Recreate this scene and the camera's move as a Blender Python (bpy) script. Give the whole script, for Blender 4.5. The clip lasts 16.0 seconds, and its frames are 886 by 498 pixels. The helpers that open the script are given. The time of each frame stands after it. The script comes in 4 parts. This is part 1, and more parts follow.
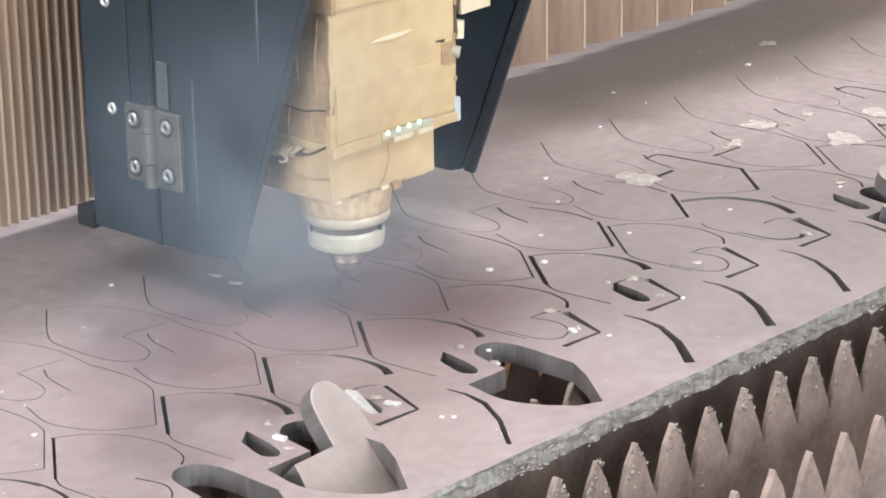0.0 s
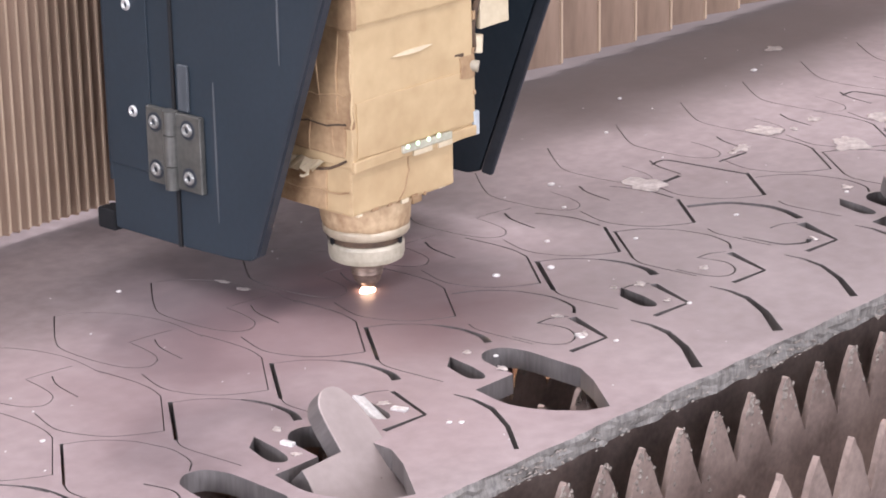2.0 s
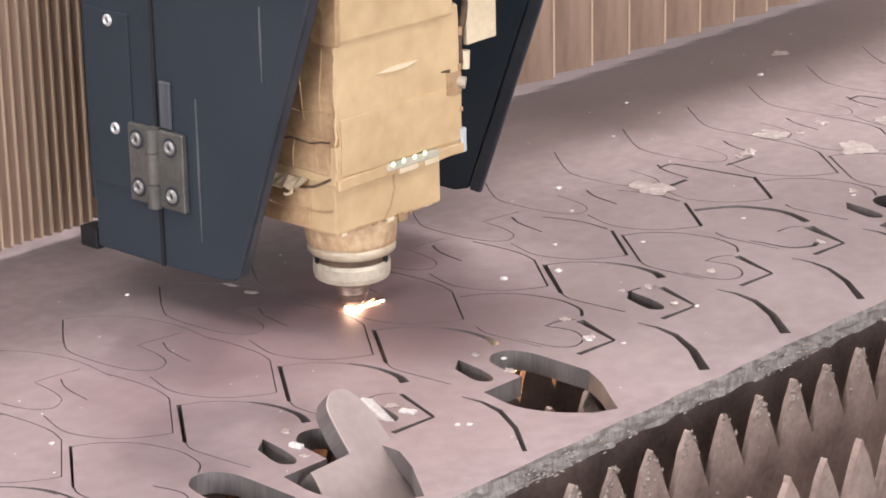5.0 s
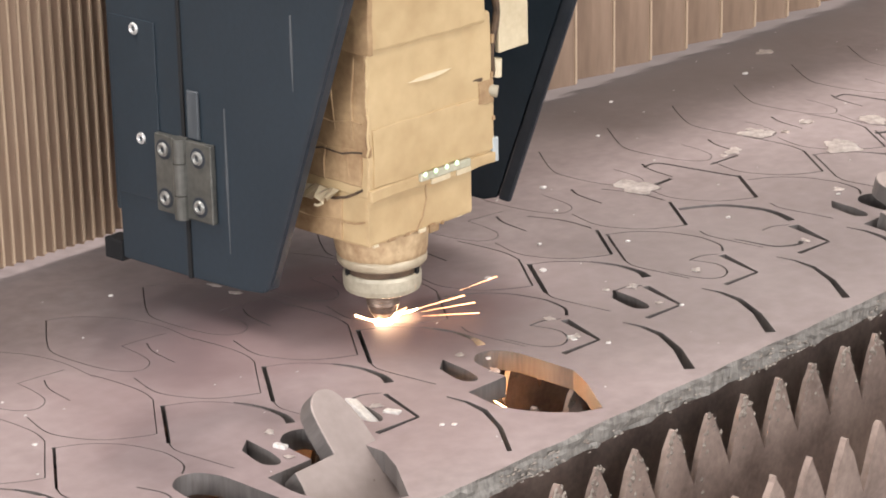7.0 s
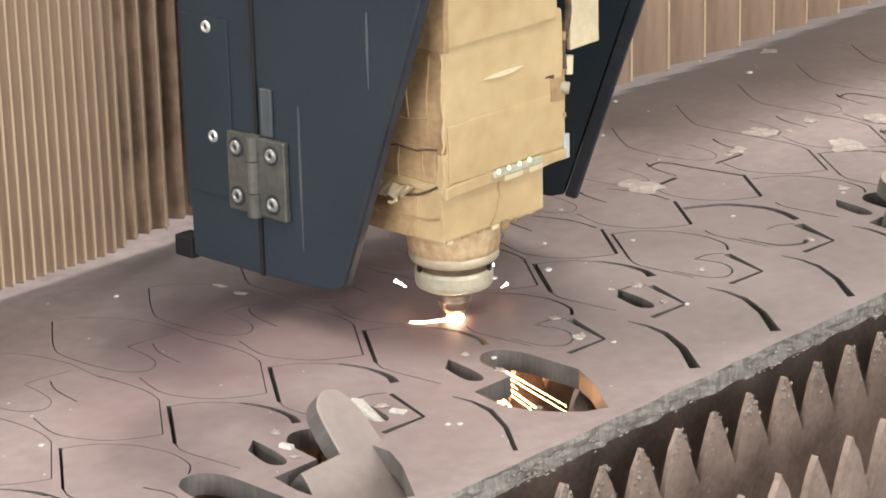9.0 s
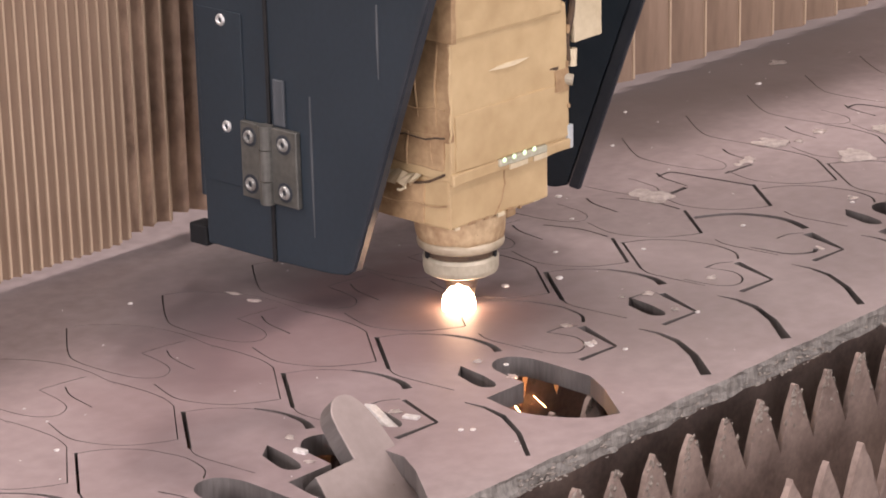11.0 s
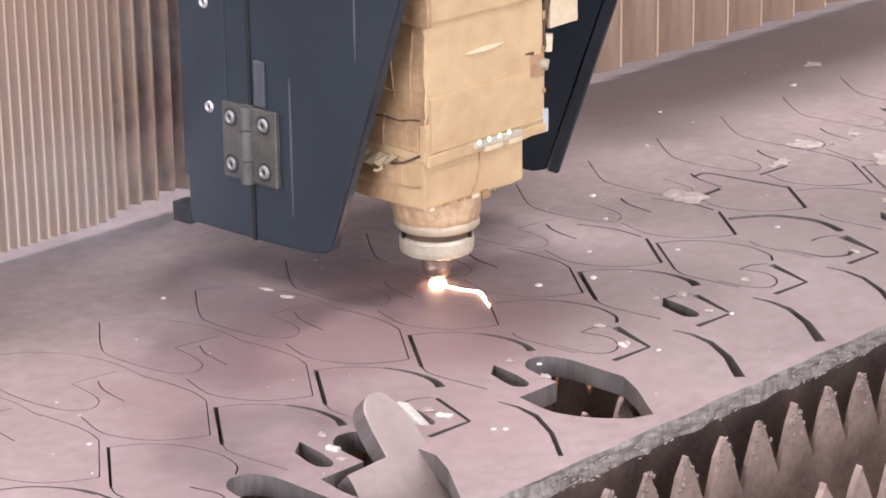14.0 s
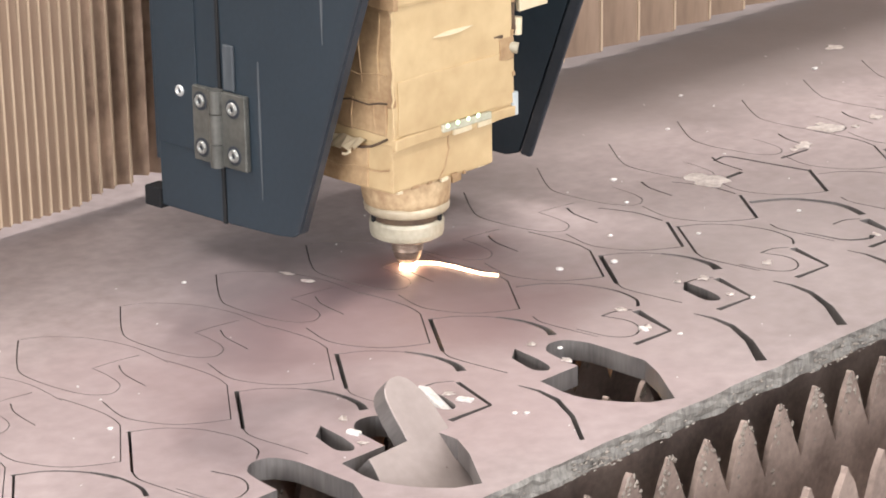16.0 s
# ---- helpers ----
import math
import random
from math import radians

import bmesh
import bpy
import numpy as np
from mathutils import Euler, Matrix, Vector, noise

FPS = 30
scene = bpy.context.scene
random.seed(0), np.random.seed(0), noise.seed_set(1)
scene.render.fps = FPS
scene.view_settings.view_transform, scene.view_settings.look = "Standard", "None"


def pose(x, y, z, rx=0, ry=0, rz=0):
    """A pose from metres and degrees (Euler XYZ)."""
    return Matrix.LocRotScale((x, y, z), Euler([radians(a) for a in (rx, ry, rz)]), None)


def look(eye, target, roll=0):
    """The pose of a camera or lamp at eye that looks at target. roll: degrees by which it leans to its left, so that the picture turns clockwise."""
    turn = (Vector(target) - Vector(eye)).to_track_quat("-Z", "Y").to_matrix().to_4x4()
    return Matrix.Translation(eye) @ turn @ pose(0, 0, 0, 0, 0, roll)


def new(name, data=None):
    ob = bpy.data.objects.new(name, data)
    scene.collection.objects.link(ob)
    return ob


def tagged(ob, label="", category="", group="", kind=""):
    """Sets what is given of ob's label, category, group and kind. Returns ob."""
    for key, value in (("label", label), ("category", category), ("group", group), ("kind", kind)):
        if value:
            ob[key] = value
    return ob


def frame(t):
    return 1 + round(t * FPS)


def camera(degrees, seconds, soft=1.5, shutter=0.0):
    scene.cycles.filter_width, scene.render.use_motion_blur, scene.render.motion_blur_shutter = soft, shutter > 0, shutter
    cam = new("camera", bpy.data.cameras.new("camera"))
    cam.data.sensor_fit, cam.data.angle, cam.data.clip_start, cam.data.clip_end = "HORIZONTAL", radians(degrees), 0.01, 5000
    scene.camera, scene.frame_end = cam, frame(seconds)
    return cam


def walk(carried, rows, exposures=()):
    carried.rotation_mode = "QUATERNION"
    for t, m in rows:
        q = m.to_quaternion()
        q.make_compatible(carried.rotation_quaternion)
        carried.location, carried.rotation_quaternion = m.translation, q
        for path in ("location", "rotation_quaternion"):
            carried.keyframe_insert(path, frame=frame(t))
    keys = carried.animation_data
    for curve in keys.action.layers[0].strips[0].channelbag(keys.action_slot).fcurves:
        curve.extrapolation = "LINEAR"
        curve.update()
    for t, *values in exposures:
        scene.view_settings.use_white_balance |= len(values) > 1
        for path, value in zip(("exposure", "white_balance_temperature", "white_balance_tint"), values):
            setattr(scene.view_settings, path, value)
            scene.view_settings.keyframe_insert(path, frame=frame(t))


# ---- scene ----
from mathutils import geometry

cam = camera(18.476, 16.0, soft=1.8)

CAMERA_ROWS = (  # seconds, eye, yaw, pitch, roll
    (0.0, -1.6306, -1.4967, 0.8345, 42.830, -18.954, -0.81),
    (0.5, -1.6331, -1.4938, 0.8357, 42.922, -18.847, -0.96),
    (1.0, -1.6335, -1.4946, 0.8375, 42.885, -18.880, -0.94),
    (1.5, -1.6346, -1.4942, 0.8361, 42.787, -18.724, -0.77),
    (2.0, -1.6336, -1.4985, 0.8346, 42.964, -18.807, -1.00),
    (2.5, -1.6337, -1.5062, 0.8313, 43.170, -18.618, -1.36),
    (3.0, -1.6388, -1.4984, 0.8372, 43.049, -18.905, -1.23),
    (3.5, -1.6383, -1.5011, 0.8377, 43.113, -18.889, -1.17),
    (4.0, -1.6411, -1.4988, 0.8359, 43.122, -18.724, -0.87),
    (6.5, -1.6366, -1.5033, 0.8281, 42.921, -18.532, -1.37),
    (7.0, -1.6349, -1.4984, 0.8291, 42.763, -18.621, -1.13),
    (7.5, -1.6275, -1.4983, 0.8249, 42.818, -18.784, -1.47),
    (8.0, -1.6267, -1.4969, 0.8310, 42.785, -18.852, -1.55),
    (8.5, -1.6330, -1.4963, 0.8252, 42.755, -18.760, -1.46),
    (9.0, -1.6372, -1.4993, 0.8296, 42.857, -18.615, -1.32),
    (11.5, -1.6557, -1.5084, 0.8259, 42.995, -18.196, -1.22),
    (12.0, -1.6528, -1.5154, 0.8266, 43.446, -18.205, -0.84),
    (12.5, -1.6539, -1.5074, 0.8274, 42.984, -18.266, -1.08),
    (13.0, -1.6580, -1.4967, 0.8253, 43.033, -18.439, -0.72),
    (13.5, -1.6552, -1.4958, 0.8293, 43.143, -18.574, -0.80),
    (14.0, -1.6556, -1.4968, 0.8266, 43.525, -18.316, -0.76),
    (14.5, -1.6579, -1.4946, 0.8265, 43.414, -18.269, -0.54),
    (15.0, -1.6581, -1.4944, 0.8264, 43.622, -18.520, -0.58),
    (15.5, -1.6541, -1.4964, 0.8235, 43.913, -18.639, -0.89),
    (16.0, -1.6541, -1.4948, 0.8253, 43.980, -18.638, -0.98),
)

GANTRY_ROWS = (  # seconds, shift along and across the beam
    (0.0, -0.0186, 0.1084),
    (0.5, -0.0174, 0.1089),
    (1.0, -0.0113, 0.1079),
    (1.5, -0.0035, 0.1071),
    (2.0, -0.0020, 0.1086),
    (2.5, -0.0020, 0.1057),
    (3.0, -0.0148, 0.0988),
    (3.5, -0.0289, 0.1013),
    (4.0, -0.0444, 0.1015),
    (6.5, -0.0470, 0.0557),
    (7.0, -0.0430, 0.0397),
    (7.5, -0.0338, 0.0283),
    (8.0, -0.0253, 0.0156),
    (8.5, -0.0124, 0.0074),
    (9.0, 0.0000, 0.0000),
    (11.5, 0.0469, 0.0564),
    (12.0, 0.0507, 0.0674),
    (12.5, 0.0521, 0.0810),
    (13.0, 0.0469, 0.0906),
    (13.5, 0.0451, 0.1044),
    (14.0, 0.0446, 0.1193),
    (14.5, 0.0429, 0.1327),
    (15.0, 0.0390, 0.1455),
    (15.5, 0.0291, 0.1567),
    (16.0, 0.0149, 0.1556),
)


def eye_pose(x, y, z, yaw, pitch, roll):
    a, b = radians(yaw), radians(pitch)
    ahead = Vector((math.cos(a) * math.cos(b), math.sin(a) * math.cos(b), math.sin(b)))
    return look((x, y, z), Vector((x, y, z)) + ahead, roll)


# the clip's camera drifts in brightness and tint: seconds, stops, kelvin, tint
EXPOSURES = ((0.0, 0.30, 6050, 8), (1.0, 0.20, 6160, 11), (1.5, 0.09, 6080, 17), (2.0, 0.13, 6010, 21), (3.5, 0.11, 5990, 23), (4.0, 0.05, 6290, 24), (6.5, 0.13, 6500, 13), (7.0, 0.05, 6560, 13), (8.0, 0.01, 6830, 13), (9.0, 0.06, 6640, 8),
             (11.5, -0.30, 6850, 27), (12.0, -0.22, 6540, 26), (12.5, -0.06, 6310, 26), (13.0, 0.00, 6320, 24), (14.0, 0.13, 6300, 24), (15.0, 0.15, 5960, 21), (15.5, 0.20, 6620, 15), (16.0, 0.29, 6450, 12))
walk(cam, [(row[0], eye_pose(*row[1:])) for row in CAMERA_ROWS], EXPOSURES)

# ---- light: a bright workshop with long lamps under the roof ----
world = bpy.data.worlds.new("workshop_air")
scene.world = world
world.use_nodes = True
world.node_tree.nodes["Background"].inputs[0].default_value = (0.86, 0.9, 1.0, 1)
world.node_tree.nodes["Background"].inputs[1].default_value = 0.25

LAMPS = ((-1.2, 1.2, 3.6, 140), (-1.2, -1.9, 3.6, 45), (2.6, 1.2, 3.6, 85), (2.4, -2.2, 3.6, 45))
for lx, ly, lz, power in LAMPS:
    lamp = new("roof_lamp_light", bpy.data.lights.new("roof_lamp_light", "AREA"))
    lamp.data.shape, lamp.data.size, lamp.data.size_y, lamp.data.energy = "RECTANGLE", 2.4, 0.4, power
    lamp.data.color = (1.0, 0.95, 0.92)
    lamp.matrix_world = pose(lx, ly, lz)

# unseen side lamps added in the south and west to brighten head and cover
for m, power in ((look((-0.8, -6.9, 1.75), (-0.8, 0, 1.4)), 430), (look((-6.9, -0.8, 1.75), (0, -0.8, 1.4)), 400)):
    lamp = new("side_fill_light", bpy.data.lights.new("side_fill_light", "AREA"))
    lamp.data.shape, lamp.data.size, lamp.data.size_y, lamp.data.energy = "RECTANGLE", 5.0, 2.2, power
    lamp.data.color = (0.95, 0.97, 1.0)
    lamp.matrix_world = m


# ---- materials ----
def material(name, low, high, rough=(0.5, 0.7), metal=0.0, scale=8.0, fine=90.0, bump=0.15, stretch=(1, 1, 1), detail=6.0, grain=0.35):
    """Two colours mixed by coarse and fine noise in object space, with matching gloss and relief."""
    m = bpy.data.materials.new(name)
    m.use_nodes = True
    nt = m.node_tree
    bsdf = nt.nodes["Principled BSDF"]
    coord = nt.nodes.new("ShaderNodeTexCoord")
    mapping = nt.nodes.new("ShaderNodeMapping")
    mapping.inputs["Scale"].default_value = stretch
    nt.links.new(coord.outputs["Object"], mapping.inputs[0])
    big, small = nt.nodes.new("ShaderNodeTexNoise"), nt.nodes.new("ShaderNodeTexNoise")
    for n, s in ((big, scale), (small, fine)):
        n.inputs["Scale"].default_value, n.inputs["Detail"].default_value = s, detail
        nt.links.new(mapping.outputs[0], n.inputs["Vector"])
    blend = nt.nodes.new("ShaderNodeMath")
    blend.operation = "MULTIPLY_ADD"
    blend.inputs[1].default_value = grain
    half = nt.nodes.new("ShaderNodeMath")
    half.operation = "MULTIPLY"
    half.inputs[1].default_value = 1 - grain
    nt.links.new(big.outputs[0], half.inputs[0])
    nt.links.new(small.outputs[0], blend.inputs[0])
    nt.links.new(half.outputs[0], blend.inputs[2])
    ramp = nt.nodes.new("ShaderNodeValToRGB")
    ramp.color_ramp.elements[0].position, ramp.color_ramp.elements[1].position = 0.34, 0.66
    ramp.color_ramp.elements[0].color, ramp.color_ramp.elements[1].color = (*low, 1), (*high, 1)
    nt.links.new(blend.outputs[0], ramp.inputs[0])
    nt.links.new(ramp.outputs[0], bsdf.inputs["Base Color"])
    rr = nt.nodes.new("ShaderNodeMapRange")
    rr.inputs["To Min"].default_value, rr.inputs["To Max"].default_value = rough
    nt.links.new(small.outputs[0], rr.inputs[0])
    nt.links.new(rr.outputs[0], bsdf.inputs["Roughness"])
    bsdf.inputs["Metallic"].default_value = metal
    bp = nt.nodes.new("ShaderNodeBump")
    bp.inputs["Strength"].default_value, bp.inputs["Distance"].default_value = bump, 0.002
    nt.links.new(blend.outputs[0], bp.inputs["Height"])
    nt.links.new(bp.outputs[0], bsdf.inputs["Normal"])
    return m


def glow(name, colour, strength):
    m = bpy.data.materials.new(name)
    m.use_nodes = True
    bsdf = m.node_tree.nodes["Principled BSDF"]
    bsdf.inputs["Base Color"].default_value = (*colour, 1)
    bsdf.inputs["Emission Color"].default_value = (*colour, 1)
    bsdf.inputs["Emission Strength"].default_value = strength
    return m


def plate_blots(m, spots):
    """Soot, heat tint and painted shade on the plate: soft uneven blots, each (x, y, rx, ry, amount, colour)."""
    nt = m.node_tree
    bsdf = nt.nodes["Principled BSDF"]
    colour = bsdf.inputs["Base Color"].links[0].from_socket
    coord = nt.nodes.new("ShaderNodeTexCoord")
    wob = nt.nodes.new("ShaderNodeTexNoise")
    wob.inputs["Scale"].default_value, wob.inputs["Detail"].default_value = 7.0, 4.0
    nt.links.new(coord.outputs["Object"], wob.inputs["Vector"])
    off = nt.nodes.new("ShaderNodeVectorMath")
    off.operation = "MULTIPLY_ADD"
    off.inputs[1].default_value, off.inputs[2].default_value = (0.22, 0.22, 0), (-0.11, -0.11, 0)
    nt.links.new(wob.outputs["Color"], off.inputs[0])
    warped = nt.nodes.new("ShaderNodeVectorMath")
    nt.links.new(coord.outputs["Object"], warped.inputs[0])
    nt.links.new(off.outputs[0], warped.inputs[1])
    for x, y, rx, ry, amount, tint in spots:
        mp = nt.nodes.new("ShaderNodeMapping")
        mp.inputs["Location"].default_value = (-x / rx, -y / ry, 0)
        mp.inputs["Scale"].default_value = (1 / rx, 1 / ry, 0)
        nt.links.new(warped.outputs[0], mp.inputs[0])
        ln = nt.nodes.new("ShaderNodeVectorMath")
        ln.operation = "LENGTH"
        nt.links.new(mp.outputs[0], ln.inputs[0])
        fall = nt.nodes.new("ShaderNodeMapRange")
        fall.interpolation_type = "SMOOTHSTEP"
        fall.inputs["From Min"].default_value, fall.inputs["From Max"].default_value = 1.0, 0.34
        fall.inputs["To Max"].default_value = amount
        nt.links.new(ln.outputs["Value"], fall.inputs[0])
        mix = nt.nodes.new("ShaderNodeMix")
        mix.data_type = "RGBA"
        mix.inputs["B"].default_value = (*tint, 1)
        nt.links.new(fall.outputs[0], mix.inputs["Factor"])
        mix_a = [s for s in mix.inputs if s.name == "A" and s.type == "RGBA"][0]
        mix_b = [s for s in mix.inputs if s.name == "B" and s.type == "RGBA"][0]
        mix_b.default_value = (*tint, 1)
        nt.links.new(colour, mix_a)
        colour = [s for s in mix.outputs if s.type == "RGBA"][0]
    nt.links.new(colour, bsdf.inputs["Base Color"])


M_PLATE = material("mill_scale_steel", (0.218, 0.174, 0.167), (0.380, 0.316, 0.306), (0.44, 0.66), 0.22, 4.5, 60.0, 0.14, detail=8.0, grain=0.44)
# near-black blots under head and cover mix soot with their shadow in colour
SOOT_SHADE, HEAT, SHADE_BROWN, BLUSH = (0.045, 0.035, 0.04), (0.15, 0.075, 0.075), (0.14, 0.118, 0.108), (0.34, 0.235, 0.235)
plate_blots(M_PLATE, ((-0.16, 0.04, 0.50, 0.34, 0.32, BLUSH), (-0.04, 0.26, 0.20, 0.17, 0.40, SOOT_SHADE), (-0.19, 0.165, 0.09, 0.08, 0.36, SOOT_SHADE), (-0.03, 0.14, 0.24, 0.15, 0.42, HEAT),
                 (-0.30, 0.02, 0.12, 0.08, 0.3, SOOT_SHADE), (0.06, 0.19, 0.10, 0.08, 0.4, HEAT), (-0.12, 0.22, 0.14, 0.10, 0.3, SOOT_SHADE),
                 # brown blots: gantry shadow painted at the back, front right toned darker
                 (-0.02, 0.17, 0.09, 0.06, 0.35, SOOT_SHADE), (-0.24, 0.10, 0.16, 0.10, 0.22, HEAT), (0.02, 0.02, 0.14, 0.08, 0.35, HEAT), (0.36, -0.09, 0.50, 0.30, 0.36, SHADE_BROWN), (0.90, 0.47, 0.7, 0.26, 0.6, SHADE_BROWN), (0.40, 0.34, 0.30, 0.10, 0.3, SHADE_BROWN)))
M_EDGE = material("rough_cut_edge", (0.15, 0.138, 0.124), (0.33, 0.305, 0.272), (0.45, 0.7), 0.2, 130.0, 400.0, 0.6, (1, 1, 0.3), grain=0.5)
M_CUT = material("fresh_cut_wall", (0.092, 0.080, 0.075), (0.205, 0.185, 0.172), (0.38, 0.62), 0.3, 20.0, 300.0, 0.3, (1, 1, 0.15))
M_PIECE = material("cut_blank_steel", (0.26, 0.212, 0.192), (0.345, 0.285, 0.258), (0.4, 0.6), 0.2, 12.0, 120.0, 0.08)
M_SLAT = material("burnt_slat_steel", (0.14, 0.099, 0.081), (0.335, 0.251, 0.208), (0.5, 0.75), 0.15, 13.0, 180.0, 0.35)
M_DROSS = material("slag_dross", (0.16, 0.132, 0.110), (0.40, 0.345, 0.295), (0.4, 0.65), 0.25, 60.0, 300.0, 0.6)
M_CRUST = material("slat_crust", (0.13, 0.102, 0.082), (0.30, 0.25, 0.205), (0.4, 0.65), 0.2, 60.0, 300.0, 0.6)
M_COVER = material("dark_blue_paint", (0.0165, 0.0255, 0.0335), (0.0265, 0.0385, 0.0495), (0.32, 0.46), 0.0, 5.0, 200.0, 0.03, (1, 1, 0.8))
M_FLANGE = material("worn_dark_paint", (0.018, 0.024, 0.032), (0.042, 0.048, 0.056), (0.34, 0.5), 0.1, 14.0, 120.0, 0.1)
M_BLACK = material("black_rubber", (0.004, 0.004, 0.005), (0.010, 0.010, 0.010), (0.8, 0.95), 0.0)
M_HINGE = material("grey_cast_hinge", (0.085, 0.086, 0.076), (0.155, 0.152, 0.135), (0.35, 0.5), 0.5, 30.0, 200.0, 0.1)
M_SCREW = material("dull_screw_steel", (0.24, 0.24, 0.22), (0.40, 0.39, 0.36), (0.25, 0.4), 0.5, 60.0, 300.0, 0.05)
M_DUST = material("dust_on_paint", (0.045, 0.053, 0.060), (0.095, 0.102, 0.108), (0.5, 0.7), 0.0, 30.0, 200.0, 0.1, (1, 1, 0.15))
M_STEEL = material("bright_screw_steel", (0.55, 0.55, 0.53), (0.78, 0.77, 0.74), (0.22, 0.4), 0.55, 60.0, 300.0, 0.05)
M_TAPE = material("masking_tape", (0.44, 0.305, 0.155), (0.595, 0.44, 0.24), (0.5, 0.72), 0.0, 9.0, 55.0, 0.45, detail=3.0)
M_TAPE_OLD_SHADE = material("scorched_shaded_tape", (0.25, 0.145, 0.07), (0.47, 0.32, 0.17), (0.55, 0.8), 0.0, 26.0, 180.0, 0.4)
M_TAPE_PALE = material("pale_tape", (0.54, 0.44, 0.28), (0.68, 0.58, 0.40), (0.5, 0.7), 0.0, 20.0, 160.0, 0.2)
M_CHAR = material("charred_tape", (0.045, 0.028, 0.018), (0.13, 0.08, 0.045), (0.7, 0.9), 0.0, 60.0, 200.0, 0.4)
M_RING = material("ceramic_ring", (0.34, 0.27, 0.18), (0.52, 0.44, 0.31), (0.3, 0.5), 0.1, 30.0, 150.0, 0.15)
M_NECK = material("heat_browned_tape", (0.30, 0.175, 0.085), (0.62, 0.46, 0.27), (0.5, 0.8), 0.0, 30.0, 160.0, 0.4, (1, 1, 0.8), grain=0.45)
M_CLAMP = material("dull_clamp_metal", (0.33, 0.29, 0.21), (0.52, 0.465, 0.35), (0.4, 0.6), 0.12, 40.0, 200.0, 0.2)
M_PLASTIC = material("pale_blue_plastic", (0.36, 0.40, 0.40), (0.50, 0.53, 0.52), (0.3, 0.5), 0.0, 40.0, 200.0, 0.1)
M_NOZZLE = material("copper_nozzle", (0.16, 0.11, 0.085), (0.34, 0.25, 0.19), (0.3, 0.5), 0.6, 60.0, 300.0, 0.1)
M_BELLOWS = material("tan_bellows_cloth", (0.235, 0.150, 0.098), (0.47, 0.334, 0.235), (0.65, 0.85), 0.0, 16.0, 90.0, 0.15, (1, 1, 0.12))
# darker copy of the bellows cloth, shade on the stretched run put in its colour
M_BELLOWS_SHADED = material("shaded_bellows_cloth", (0.17, 0.108, 0.07), (0.37, 0.255, 0.178), (0.65, 0.85), 0.0, 16.0, 90.0, 0.2, (1, 1, 0.15))
M_BELLOWS_SOILED = material("soiled_bellows_cloth", (0.19, 0.12, 0.08), (0.50, 0.345, 0.24), (0.7, 0.9), 0.0, 30.0, 90.0, 0.3, (1, 1, 0.6))
M_LIT_RIDGE = material("lit_bellows_ridge", (0.38, 0.27, 0.18), (0.53, 0.393, 0.275), (0.6, 0.8), 0.0, 12.0, 90.0, 0.1, (1, 1, 0.2))
M_BEAD = material("bright_spatter", (0.55, 0.52, 0.48), (0.82, 0.79, 0.75), (0.2, 0.45), 0.25, 200.0, 500.0, 0.2)
M_SCUFF = material("bared_pale_scale", (0.52, 0.45, 0.41), (0.88, 0.82, 0.77), (0.35, 0.6), 0.1, 90.0, 400.0, 0.3)
M_FLOOR = material("dusty_concrete", (0.10, 0.09, 0.085), (0.18, 0.165, 0.15), (0.7, 0.9), 0.0, 2.0, 30.0, 0.2)
M_WALL = material("painted_wall", (0.55, 0.55, 0.53), (0.68, 0.67, 0.64), (0.7, 0.9), 0.0, 1.0, 20.0, 0.05)
M_WINDOW = material("clear_lens_strip", (0.36, 0.36, 0.26), (0.60, 0.56, 0.44), (0.1, 0.25), 0.0, 40.0, 200.0, 0.1)
M_LED = glow("green_white_led", (0.66, 0.95, 0.60), 0.9)
M_SPARK = glow("white_hot_metal", (1.0, 0.68, 0.40), 42.0)
M_BLOOM = glow("white_bloom", (1.0, 0.70, 0.42), 32.0)
M_FLY = glow("flying_white_spark", (1.0, 0.70, 0.42), 22.0)
M_TRAIL = glow("molten_kerf", (1.0, 0.66, 0.38), 22.0)
M_UNDER = glow("glowing_melt", (1.0, 0.5, 0.18), 34.0)
M_STREAK = glow("orange_hot_spark", (1.0, 0.48, 0.22), 5.5)


# ---- mesh helpers ----
def part(name, bm, mat, parent=None, label="", smooth=False):
    me = bpy.data.meshes.new(name)
    bmesh.ops.recalc_face_normals(bm, faces=bm.faces)
    bm.to_mesh(me)
    bm.free()
    for m in mat if isinstance(mat, (list, tuple)) else (mat,):
        me.materials.append(m)
    if smooth:
        for p in me.polygons:
            p.use_smooth = True
    ob = new(name, me)
    ob.parent = parent
    if label:
        ob["label"] = label
    return ob


def thing(name, m, label, category, group="", kind=""):
    ob = new(name)
    ob.matrix_world = m
    ob.empty_display_size = 0.05
    return tagged(ob, label, category, group, kind)


def box(x0, x1, y0, y1, z0, z1, bevel=0.0, bm=None, segments=2):
    bm = bm or bmesh.new()
    made = bmesh.ops.create_cube(bm, size=1.0)["verts"]
    for v in made:
        v.co = Vector((x0 + (v.co.x + 0.5) * (x1 - x0), y0 + (v.co.y + 0.5) * (y1 - y0), z0 + (v.co.z + 0.5) * (z1 - z0)))
    if bevel:
        edges = {e for v in made for e in v.link_edges}
        bmesh.ops.bevel(bm, geom=list(edges), offset=bevel, segments=segments, affect="EDGES", profile=0.5)
    return bm


